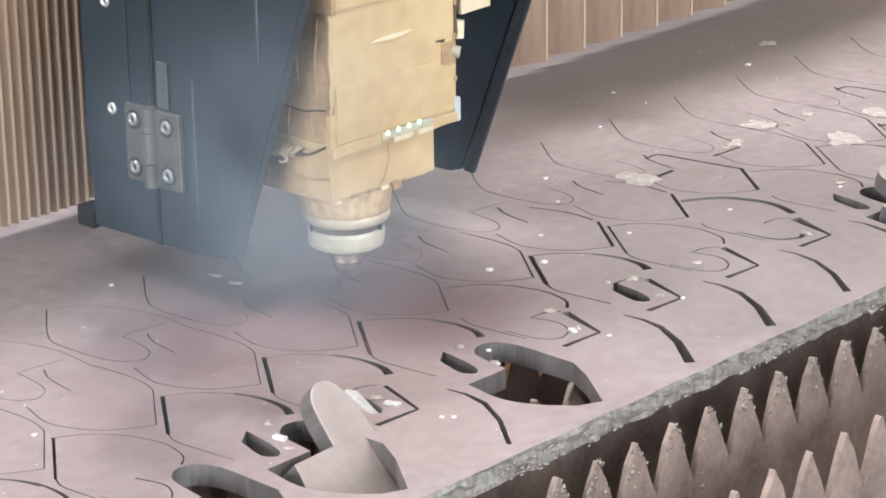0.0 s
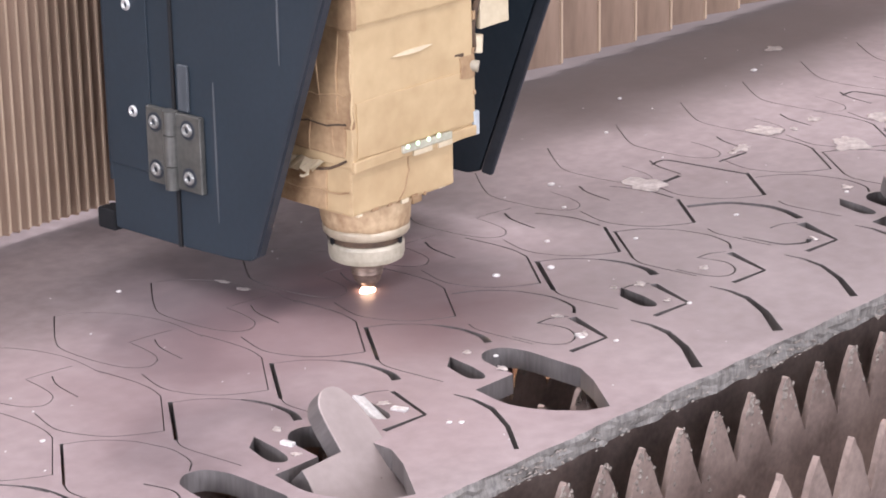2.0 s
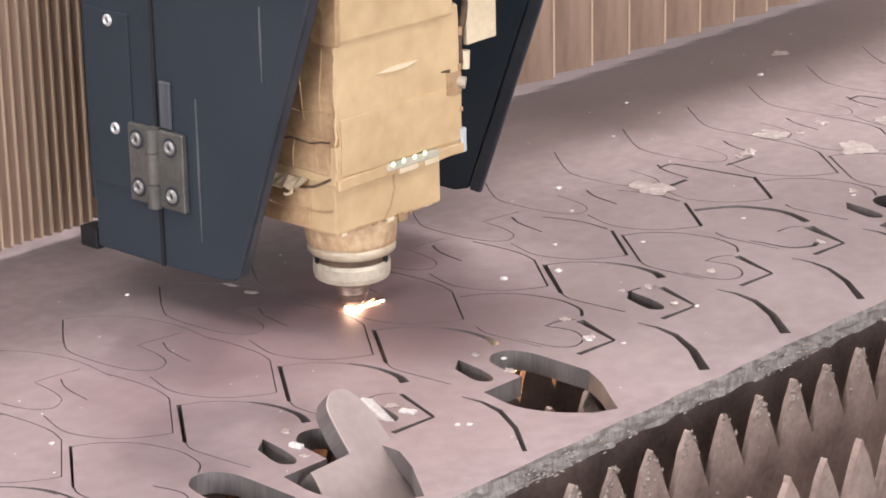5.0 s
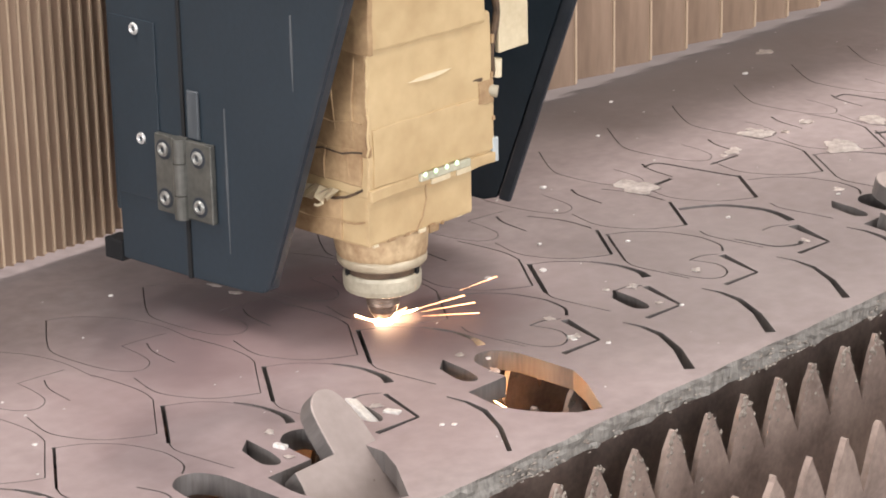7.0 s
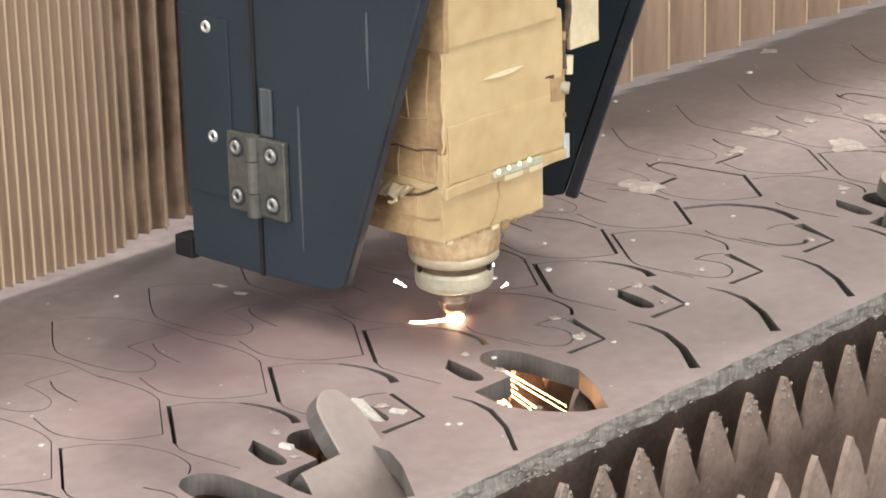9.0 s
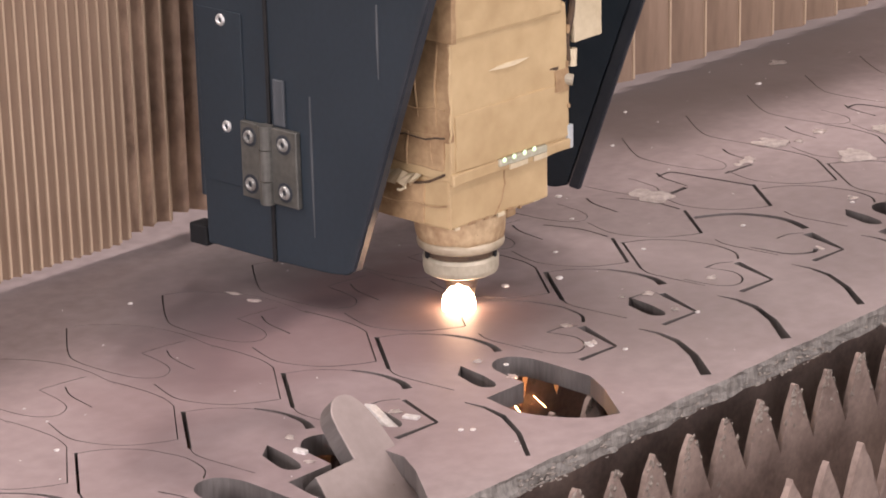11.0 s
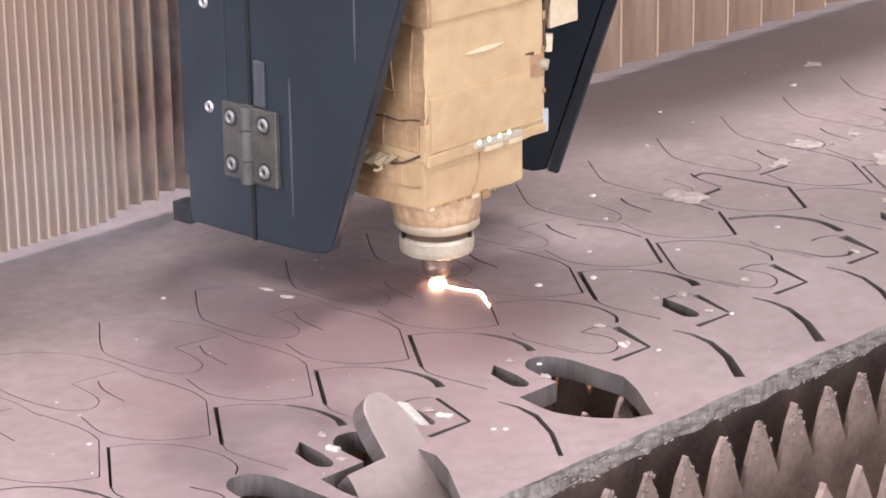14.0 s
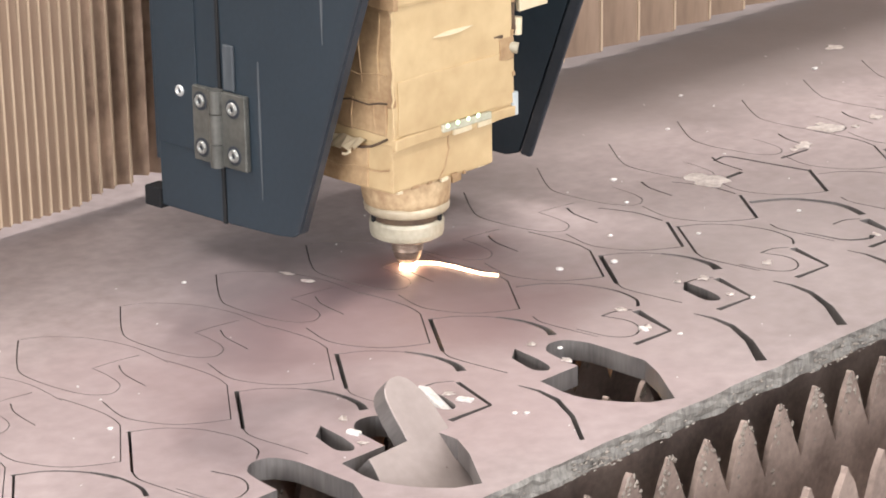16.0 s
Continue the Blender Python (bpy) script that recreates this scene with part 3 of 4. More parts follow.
left_folds = [(0.0122, 0.0125)] * 69 + [(0.016, 0.013), (0.019, 0.014), (0.022, 0.015), (0.025, 0.016), (0.028, 0.017)]
left_start = 0.052 - sum(f[0] for f in left_folds)
bellows_left = build_bellows("gantry_bellows", "tan pleated bellows tightly folded beside the dark cover", left_start, left_folds, 0.0026, 0.72, {68: 0.002, 69: 0.006, 70: 0.009, 71: 0.007, 72: 0.013, 73: 0.009})
bellows_right = build_bellows("gantry_bellows", "tan pleated bellows stretched out along the gantry beam", 0.309, [(0.0685, 0.020)] * 24, 0.0036, 0.93)


# ---- dark blue cover round the cutting head ----
def screw(parent, x, y, z, r=0.006, mat=None):
    bm = bmesh.new()
    m = Matrix.Translation((x, y, z)) @ pose(0, 0, 0, 0, -90, 0)
    prof = ((r, 0), (r, r * 0.55), (r * 0.85, r * 0.8), (r * 0.52, r * 0.8), (r * 0.48, r * 0.05))
    lathe(prof, 20, bm=bm)
    bmesh.ops.transform(bm, matrix=m, verts=bm.verts)
    return part("screw", bm, mat or M_STEEL, parent, "socket-head screw", True)


def build_cover():
    c = thing("head_cover", pose(0, 0, 0), "dark blue sheet-metal cover with a grey hinge, on the gantry", "machine cover")
    px = -0.075
    part("fixed_side", sheet_yz(((0.258, 0.041), (0.169, 0.0415), (0.171, 0.62), (0.266, 0.62)), px, 0.003), M_COVER, c)
    door = part("door", sheet_yz(((0.166, 0.0415), (0.10, 0.044), (0.076, 0.047), (0.067, 0.053), (0.0335, 0.14), (-0.034, 0.32), (-0.146, 0.62), (0.168, 0.62)), px, 0.003), M_COVER, c)
    part("front_flange", sheet_yz(((0.072, 0.0525), (0.066, 0.052), (0.0325, 0.14), (-0.035, 0.32), (-0.147, 0.62), (-0.140, 0.62), (-0.028, 0.32), (0.0395, 0.14)), px - 0.001, 0.011, 0.0015),
         M_FLANGE, door, "worn grey folded edge")
    part("drip_edge", box(px - 0.0015, px + 0.001, 0.1655, 0.1695, 0.0415, 0.62), M_BLACK, c)
    part("access_plate", box(px - 0.0015, px, 0.199, 0.2575, 0.105, 0.268, 0.0006), M_COVER, c)
    for y, z0, z1 in ((0.1150, 0.075, 0.205), (0.0300, 0.235, 0.300)):
        part("dust_streak", sheet_yz(((y + 0.0004, z0), (y + 0.0016, (z0 + z1) / 2), (y + 0.0012, z1), (y - 0.0008, z1), (y - 0.0014, (z0 + z1) / 2), (y - 0.0004, z0)), px - 0.0006, 0.001, 0.0), M_DUST, door, "pale dusty streak")
    # stiffening fold along the door's hinge side
    part("door_lip", box(px - 0.003, px, 0.146, 0.160, 0.172, 0.215, 0.0012), M_DUST, door)
    hinge = part("hinge", box(px - 0.006, px, 0.1735, 0.201, 0.099, 0.1705, 0.0012), M_HINGE, c, "grey cast hinge with four bright screws")
    part("hinge_leaf", box(px - 0.006, px, 0.129, 0.1615, 0.099, 0.1705, 0.0012), M_HINGE, hinge)
    for z0, z1 in ((0.098, 0.1195), (0.1203, 0.1487), (0.1495, 0.1715)):
        part("hinge_knuckle", rod((px - 0.006, 0.1675, z0), (px - 0.006, 0.1675, z1), 0.0072, 16), M_HINGE, hinge)
    for y in (0.1905, 0.1465):
        for z in (0.157, 0.1125):
            part("counterbore", rod((px - 0.0064, y - 0.0015, z), (px - 0.004, y - 0.0015, z), 0.0092, 20), M_FLANGE, hinge)
            screw(hinge, px - 0.0036, y - 0.0015, z, 0.0064, M_SCREW)
    for y, z in ((0.227, 0.259), (0.2245, 0.160), (0.229, 0.36)):
        screw(c, px + 0.001, y - 0.002, z, 0.0056)
    right = part("inner_side", sheet_yz(((0.262, 0.047), (0.11, 0.046), (0.091, 0.052), (0.050, 0.155), (0.009, 0.257), (-0.136, 0.62), (0.262, 0.62)), 0.247, 0.003), M_COVER, c)
    part("front_flange", sheet_yz(((0.090, 0.051), (0.077, 0.050), (0.036, 0.153), (-0.005, 0.255), (-0.150, 0.62), (-0.137, 0.62), (0.008, 0.257), (0.049, 0.155)), 0.246, 0.005, 0.001),
         M_FLANGE, right, "worn grey folded edge")
    part("back_panel", box(px + 0.004, 0.246, 0.262, 0.268, 0.085, 0.62, 0.0015), M_COVER, c)
    part("bracket", box(px, px + 0.02, 0.260, 0.284, 0.036, 0.056, 0.002), M_BLACK, c, "black rubber end bracket")
    part("bracket", box(0.226, 0.246, 0.268, 0.290, 0.036, 0.056, 0.002), M_BLACK, c, "black rubber end bracket")
    return c


cover = build_cover()


# ---- taped cutting head ----
AXIS = (0.031, 0.036)


def build_head():
    h = thing("laser_cutter", pose(AXIS[0], AXIS[1], 0), "laser cutting head wrapped in yellowed masking tape with a round nozzle", "cutting head")
    a, b = 0.0656, 0.049
    part("lower_wrap", soft_box(-a, a, -b, b, 0.096, 0.146, 0.0013, 0.014, 0.003, 1.0), M_TAPE, h, smooth=False)
    part("main_wrap", soft_box(-a - 0.001, a + 0.023, -b - 0.004, b, 0.140, 0.274, 0.0017, 0.014, 0.003, 5.0), M_TAPE, h)
    part("upper_wrap", soft_box(-a - 0.004, a + 0.012, -b - 0.008, b + 0.004, 0.266, 0.46, 0.0016, 0.016, 0.003, 9.0), M_TAPE, h)
    part("side_band", soft_box(-a - 0.003, a - 0.03, -b + 0.004, b + 0.004, 0.150, 0.182, 0.0018, 0.012, 0.002, 13.0), M_TAPE_OLD_SHADE, h, "scorched brown band of tape")
    # torn flap on the side, crease on the front, loose strip
    flap = bmesh.new()
    n = 9
    ra = [flap.verts.new((-a - 0.003 - 0.0015 * math.sin(i * 1.9), -b + 0.030 + 0.050 * i / n, 0.1430 + 0.0015 * math.sin(i * 1.7))) for i in range(n)]
    rb = [flap.verts.new((-a - 0.0100 - 0.0025 * math.cos(i * 2.3), -b + 0.036 + 0.050 * i / n, 0.1345 - 0.0006 * i + 0.0022 * math.sin(i * 2.6))) for i in range(n)]
    for i in range(n - 1):
        flap.faces.new((ra[i], ra[i + 1], rb[i + 1], rb[i]))
    bmesh.ops.solidify(flap, geom=flap.faces[:], thickness=0.0012)
    part("torn_flap", flap, M_TAPE_PALE, h, "torn flap of pale tape")
    crease = bmesh.new()
    rows = []
    for i in range(11):
        u = i / 10
        x, z, lift = -0.018 + 0.056 * u, 0.2315 + 0.0035 * math.sin(u * 2.6), math.sin(math.pi * u)
        rows.append([crease.verts.new((x, -b - 0.0040 - q * lift, z - d * lift)) for q, d in ((0.0, 0.0), (0.0022, 0.0012), (0.0042, 0.0034), (0.0016, 0.0042), (0.0, 0.0040))])
    for p, q in zip(rows, rows[1:]):
        for n_ in range(4):
            crease.faces.new((p[n_], p[n_ + 1], q[n_ + 1], q[n_]))
    part("tape_crease", crease, M_TAPE_PALE, h, "raised crease in the tape")
    part("tape_seam", soft_box(-a - 0.001, a + 0.024, -b - 0.006, -b, 0.137, 0.148, 0.0016, 0.010, 0.0015, 21.0), M_TAPE, h, "folded hem of tape")
    win = part("indicator_strip", box(-0.008, 0.056, -b - 0.0080, -b - 0.004, 0.1425, 0.1495, 0.0012), M_WINDOW, h, "clear strip with four greenish white lights")
    for i, x in enumerate((-0.003, 0.010, 0.024, 0.037)):
        led = blob(0.0024, (1, 0.5, 1), i, 2, 0.1)
        bmesh.ops.translate(led, verts=led.verts, vec=(x, -b - 0.0085, 0.1485 + 0.0004 * i))
        part("light", led, M_LED, win, smooth=True)
    # side slabs browner: scorch, and weaker light on this face put in colour
    part("side_wrap", soft_box(-a - 0.0028, -a + 0.004, -b - 0.003, b + 0.002, 0.176, 0.272, 0.0016, 0.014, 0.0015, 71.0), M_TAPE_OLD_SHADE, h, "browned tape on the side, darkened as the shaded face")
    part("side_wrap", soft_box(-a - 0.0018, -a + 0.004, -b + 0.030, b + 0.0015, 0.0975, 0.137, 0.0014, 0.012, 0.0012, 75.0), M_TAPE_OLD_SHADE, h, "browned tape on the side, darkened as the shaded face")
    part("loose_corner", soft_box(-a - 0.0075, -a - 0.001, -b - 0.012, -b + 0.018, 0.266, 0.46, 0.0030, 0.014, 0.001, 81.0), M_TAPE_OLD_SHADE, h, "loose browned corner of tape")
    part("tape_patch", soft_box(-a + 0.004, a + 0.024, -b - 0.0050, -b - 0.002, 0.150, 0.200, 0.0010, 0.011, 0.0006, 90.0), M_TAPE, h)
    # creases across the browned side, ragged edge of the wrap
    for i, (y0, z0, y1, z1) in enumerate(((-0.040, 0.262, -0.036, 0.190), (-0.012, 0.266, -0.016, 0.196), (0.014, 0.258, 0.010, 0.184), (-0.030, 0.178, -0.033, 0.152), (-0.004, 0.180, -0.002, 0.150))):
        mid = ((y0 + y1) / 2 + 0.002, (z0 + z1) / 2)
        line = rod((-a - 0.0026, y0, z0), (-a - 0.0032, *mid), 0.0013, 6)
        rod((-a - 0.0032, *mid), (-a - 0.0026, y1, z1), 0.0012, 6, line)
        part("side_crease", line, M_TAPE_OLD_SHADE, h)
    for i, (x, z0, z1) in enumerate(((a + 0.0215, 0.2445, 0.252), (a + 0.0205, 0.213, 0.219), (a + 0.0220, 0.176, 0.180))):
        part("torn_edge", soft_box(x, x + 0.0035, -b - 0.0055, -b + 0.004, z0, z1, 0.0018, 0.004, 0.0005, 150.0 + 7 * i), M_TAPE_OLD_SHADE, h, "ragged browned edge of the wrap")
    # cable plugs and loose pale strip on the far side
    part("loose_strip", soft_box(a + 0.033, a + 0.072, -b - 0.004, -b + 0.002, 0.2335, 0.46, 0.0016, 0.012, 0.0015, 33.0), M_TAPE_PALE, h, "hanging strip of pale paper tape")
    cable = bmesh.new()
    prev = None
    for i in range(9):
        p = Vector((a + 0.029 + 0.005 * math.sin(i * 0.8), -b - 0.001, 0.290 - 0.0095 * i))
        if prev:
            rod(prev, p, 0.0036, 8, cable)
        prev = p
    part("cable", cable, M_CHAR, h, "cable wrapped in dark brown tape")
    plug = rod((a + 0.016, -b + 0.004, 0.2045), (a + 0.025, -b - 0.009, 0.2020), 0.0054, 14)
    part("plug", plug, M_CLAMP, h, "small pale cable plug")
    part("scorched_patch", soft_box(a + 0.004, a + 0.0235, -b - 0.0052, -b - 0.001, 0.1930, 0.2140, 0.0022, 0.004, 0.0004, 61.0), M_TAPE_OLD_SHADE, h, "torn browned patch round the plug")
    part("scorched_patch", soft_box(a - 0.002, a + 0.010, -b - 0.0050, -b - 0.002, 0.2130, 0.2165, 0.0020, 0.003, 0.0003, 67.0), M_CHAR, h, "torn browned patch round the plug")
    plug = rod((a + 0.031, -b - 0.002, 0.213), (a + 0.032, -b - 0.002, 0.229), 0.0048, 12)
    part("plug", plug, M_TAPE_PALE, h)
    # pale ragged ridge down the front corner, torn bits along the hems
    r = random.Random(12)
    for lo, hi, x, y in ((0.149, 0.266, -a - 0.0026, -b - 0.0046), (0.098, 0.136, -a - 0.0004, -b - 0.0004)):
        ridge, prev = bmesh.new(), None
        for i in range(int((hi - lo) / 0.006) + 1):
            p = Vector((x + r.uniform(-0.0004, 0.0012), y + r.uniform(-0.0004, 0.0012), lo + 0.006 * i))
            if prev:
                rod(prev, p, r.uniform(0.0005, 0.0013), 7, ridge)
            prev = p
        part("corner_ridge", ridge, M_TAPE, h, "ragged ridge of tape down the corner")
    for i in range(7):
        x = -a + 0.008 + 0.017 * i + r.uniform(-0.004, 0.004)
        part("hem_shred", soft_box(x, x + r.uniform(0.003, 0.009), -b - 0.0008, -b + 0.002, 0.0952 + r.uniform(-0.0004, 0.0008), 0.0985, 0.0016, 0.003, 0.0004, 210.0 + i), M_TAPE_OLD_SHADE if i % 3 else M_TAPE_PALE, h)
    for i, z in enumerate((0.206, 0.1795, 0.118)):
        seam, prev = bmesh.new(), None
        for n_ in range(9):
            p = Vector((-a - 0.0034 + (0.0012 if z < 0.14 else 0), -b + 0.002 + 0.0115 * n_, z + 0.0016 * math.sin(n_ * 1.7 + i) - 0.0008 * n_))
            if prev:
                rod(prev, p, 0.0009, 6, seam)
            prev = p
        part("side_seam", seam, M_CHAR if i == 1 else M_TAPE_OLD_SHADE, h, "brown edge of a tape layer")
    tear, prev = bmesh.new(), None
    for x, z in ((0.0060, 0.1370), (0.0052, 0.1300), (0.0062, 0.1240), (0.0030, 0.1160), (0.0010, 0.1090), (-0.0040, 0.1025), (-0.0078, 0.0975)):
        p = Vector((x, -b - 0.0004, z))
        if prev:
            rod(prev, p, 0.0008, 6, tear)
        prev = p
    part("tape_tear", tear, M_TAPE_OLD_SHADE, h, "dark diagonal tear in the tape")
    part("end_clip", box(a + 0.0215, a + 0.0290, -b - 0.006, -b + 0.014, 0.1375, 0.1600, 0.0012), M_PLASTIC, h, "pale blue plastic end clip")
    for x0, x1 in ((0.006, 0.030), (0.038, 0.056)):
        part("strip_label", soft_box(x0, x1, -b - 0.0075, -b - 0.005, 0.1375, 0.1425, 0.0006, 0.008, 0.0004, x0 * 900), M_TAPE_PALE, h, "pale scrap of tape under the lights")
    # curled scrap of tape and the dark slanting tear beside the front corner
    curl, prev = bmesh.new(), None
    for n_ in range(10):
        g = n_ * 0.62
        p = Vector((-a - 0.0050 - 0.0030 * math.cos(g), -b + 0.046 + 0.0012 * n_, 0.1285 + 0.0034 * math.sin(g)))
        if prev:
            rod(prev, p, 0.0013, 7, curl)
        prev = p
    part("tape_curl", curl, M_TAPE_PALE, h, "curled scrap of pale tape")
    slant, prev = bmesh.new(), None
    for y, z in ((-b + 0.003, 0.1480), (-b + 0.012, 0.1432), (-b + 0.022, 0.1385), (-b + 0.034, 0.1355), (-b + 0.046, 0.1340), (-b + 0.056, 0.1345)):
        p = Vector((-a - 0.0034, y, z))
        if prev:
            rod(prev, p, 0.0012, 7, slant)
        prev = p
    part("side_tear", slant, M_CHAR, h, "dark slanting tear in the tape")
    # neck, rings and nozzle
    part("neck", lathe(((0.0440, 0.100), (0.0432, 0.090), (0.0400, 0.072), (0.0385, 0.0655)), 56, jitter=0.05), M_NECK, h, "tape-wrapped round neck, browned and spotted by heat", True)
    part("upper_ring", lathe(((0.031, 0.0690), (0.0384, 0.0685), (0.0400, 0.0650), (0.0394, 0.0605), (0.0372, 0.0580), (0.031, 0.0572)), 56, jitter=0.025), M_RING, h, "pale ragged collar of tape", True)
    # near-black core ring and side blocks paint the dark of the recess between rings
    part("gap_ring", lathe(((0.0325, 0.060), (0.0320, 0.044)), 40), M_CHAR, h)
    for turn in (158, 290):
        clip = box(0.0318, 0.0346, -0.0028, 0.0028, 0.0500, 0.0580, 0.0006)
        bmesh.ops.transform(clip, matrix=pose(0, 0, 0, 0, 0, turn), verts=clip.verts)
        part("gap_shade_block", clip, M_BLACK, h, "black block painting shade at the side of the ring gap")
    for i in range(6):
        g, z = radians(r.uniform(150, 300)), r.uniform(0.074, 0.092)
        spot = blob(r.uniform(0.0006, 0.0013), (1, 1, 1.2), i, 1, 0.4)
        k = 0.0384 + 0.0036 * (z - 0.072) / 0.018
        bmesh.ops.translate(spot, verts=spot.verts, vec=(k * math.cos(g), k * math.sin(g), z))
        part("scorch_spot", spot, M_CHAR, h, "small dark scorch spot")
    part("lower_ring", lathe(((0.026, 0.0520), (0.0338, 0.0512), (0.0348, 0.0480), (0.0346, 0.0390), (0.0335, 0.0350), (0.030, 0.0330), (0.022, 0.0315)), 56), M_CLAMP, h, "dull metal clamping ring")
    part("nozzle", lathe(((0.0180, 0.033), (0.0180, 0.0295), (0.0140, 0.0285), (0.0156, 0.0260), (0.0138, 0.0250), (0.0152, 0.0225), (0.0134, 0.0215), (0.0146, 0.0190), (0.0135, 0.0170), (0.0125, 0.0120), (0.0085, 0.0070), (0.0080, 0.0060)), 40), M_NOZZLE, h, "copper nozzle, darkened by heat")
    part("side_tab", soft_box(0.037, 0.048, -0.024, -0.021, 0.078, 0.100, 0.0022, 0.005, 0.0008, 41.0), M_TAPE_OLD_SHADE, h, "loose brown tab of tape")
    return h


head = build_head()


# ---- cutting glow and sparks ----
def build_glow():
    g = thing("cutting_glow", pose(AXIS[0], AXIS[1], 0), "white-hot glowing spot under the nozzle", "sparks")
    part("hot_spot", blob(0.0072, (1.15, 1.0, 1.0), 3, 3, 0.4), M_SPARK, g, smooth=True)
    return g


def build_flare():
    """Glowing blob: bloom and plate reflection under the nozzle while the cut runs hot."""
    bm = blob(0.0155, (1.0, 1.0, 1.55), 5, 3, 0.24)
    return tagged(part("flare", bm, M_BLOOM, smooth=True), "broad glowing blob for the bloom and plate reflection under the nozzle", "fire")


def build_trail_bit(length, width, turn, seed):
    """A short run of molten metal glowing in the fresh kerf."""
    bm = blob(0.5, (1, 1, 1), seed, 2, 0.4)
    bmesh.ops.transform(bm, matrix=pose(0, 0, 0, 0, 0, turn) @ Matrix.Diagonal((length, width, width * 0.7, 1)), verts=bm.verts)
    return tagged(part("molten_bit", bm, M_TRAIL, smooth=True), "white-hot melt glowing in the fresh cut", "molten metal", "molten trail behind the nozzle")


def build_under_spray():
    spray = bmesh.new()
    r = random.Random(5)
    for i in range(18):
        p = Vector((r.uniform(-0.008, 0.006), r.uniform(-0.006, 0.006), -0.026))
        q = p + (Vector((r.gauss(-0.012, 0.022), r.uniform(-0.16, -0.02), -r.uniform(0.012, 0.07))) if i < 14 else Vector((r.uniform(-0.07, -0.03), r.uniform(-0.06, -0.02), -r.uniform(0.0, 0.01))))
        d = q - p
        m = Matrix.Translation((p + q) / 2) @ d.to_track_quat("Z", "Y").to_matrix().to_4x4()
        bmesh.ops.create_cone(spray, cap_ends=True, segments=6, radius1=0.0011, radius2=0.0003, depth=d.length, matrix=m)
    ob = part("melt_spray", spray, M_UNDER)
    return tagged(ob, "glowing orange melt blown out below the plate", "sparks")


def build_jet():
    j = thing("spark_jet", pose(AXIS[0], AXIS[1], 0), "thin jet of orange sparks shooting over the plate", "sparks")
    for i in range(3):
        bm = bmesh.new()
        ang = (0.0, 0.13, -0.16)[i]
        length = (0.034, 0.022, 0.015)[i]
        d = Vector((math.cos(ang), math.sin(ang), (0.03, 0.12, 0.06)[i]))
        p0 = d * (0.003, 0.006, 0.012)[i] + Vector((0, 0, 0.0015))
        m = Matrix.Translation(p0 + d * length / 2) @ d.to_track_quat("Z", "Y").to_matrix().to_4x4()
        bmesh.ops.create_cone(bm, cap_ends=True, segments=7, radius1=0.0010 if i else 0.0022, radius2=0.0006, depth=length, matrix=m)
        part("spark", bm, M_SPARK if i == 0 else M_STREAK, j)
    return j


def build_spark(length, radius, hot):
    bm = bmesh.new()
    bmesh.ops.create_cone(bm, cap_ends=True, segments=7, radius1=radius * 0.12, radius2=radius * 0.7, depth=length, matrix=pose(0, 0, 0, 0, 90, 0))
    ob = part("flying_spark", bm, M_FLY if hot else M_STREAK)
    return tagged(ob, "glowing orange spark flying off the cut", "spark", "sparks from the cut")


# launch time, heading (degrees), rise, reach at that time, length, radius, white-hot or not
FLIGHTS = ((1.0, 128, 0.55, 0.042, 0.060, 0.0105, 1), (1.0, 122, 0.72, 0.046, 0.052, 0.0085, 1), (1.0, 134, 0.38, 0.036, 0.046, 0.0090, 1), (1.0, 118, 0.95, 0.072, 0.034, 0.0028, 1), (1.0, 126, 0.80, 0.080, 0.032, 0.0026, 1),
           (1.0, 136, 0.10, 0.085, 0.085, 0.0034, 1), (1.0, 132, 0.16, 0.080, 0.075, 0.0028, 1), (1.0, 141, 0.05, 0.120, 0.040, 0.0018, 1), (1.0, -10, 0.25, 0.085, 0.044, 0.0014, 1), (1.0, 10, 0.45, 0.030, 0.010, 0.0040, 1),
           (2.5, -25, 0.10, 0.050, 0.045, 0.0009, 0), (2.5, -38, 0.04, 0.060, 0.040, 0.0009, 0),
           (7.0, -22, 0.10, 0.050, 0.060, 0.0008, 0), (7.0, -30, 0.05, 0.060, 0.050, 0.0008, 0), (7.0, -44, 0.02, 0.060, 0.050, 0.0007, 0), 
           (7.5, -26, 0.12, 0.070, 0.060, 0.0011, 0), (7.5, -36, 0.08, 0.050, 0.040, 0.0012, 0),
           (2.5, -12, 0.14, 0.100, 0.050, 0.0005, 0), (2.5, -18, 0.09, 0.085, 0.060, 0.0005, 0), (2.5, -42, 0.02, 0.090, 0.040, 0.0005, 0),
           (7.5, -10, 0.15, 0.110, 0.060, 0.0003, 0), (7.5, -18, 0.10, 0.130, 0.070, 0.0003, 0), (7.5, -24, 0.06, 0.150, 0.080, 0.0003, 0), (7.5, -46, 0.01, 0.085, 0.030, 0.0007, 0), (7.0, -16, 0.13, 0.100, 0.040, 0.0005, 0), (8.0, -78, 0.02, 0.120, 0.070, 0.0005, 0), (8.0, -14, 0.12, 0.090, 0.060, 0.0005, 0),
           (8.0, -84, 0.0, 0.065, 0.120, 0.0009, 0), (8.0, -20, 0.12, 0.050, 0.050, 0.0007, 0),
           (9.0, 15, 0.30, 0.075, 0.010, 0.0022, 1), (9.0, 100, 0.35, 0.060, 0.013, 0.0024, 1), (9.0, -5, 0.20, 0.062, 0.008, 0.0020, 1))
sparks = [build_spark(f[4], f[5], f[6]) for f in FLIGHTS]

glow_spot = build_glow()
flare = build_flare()
under_spray = build_under_spray()
jet = build_jet()


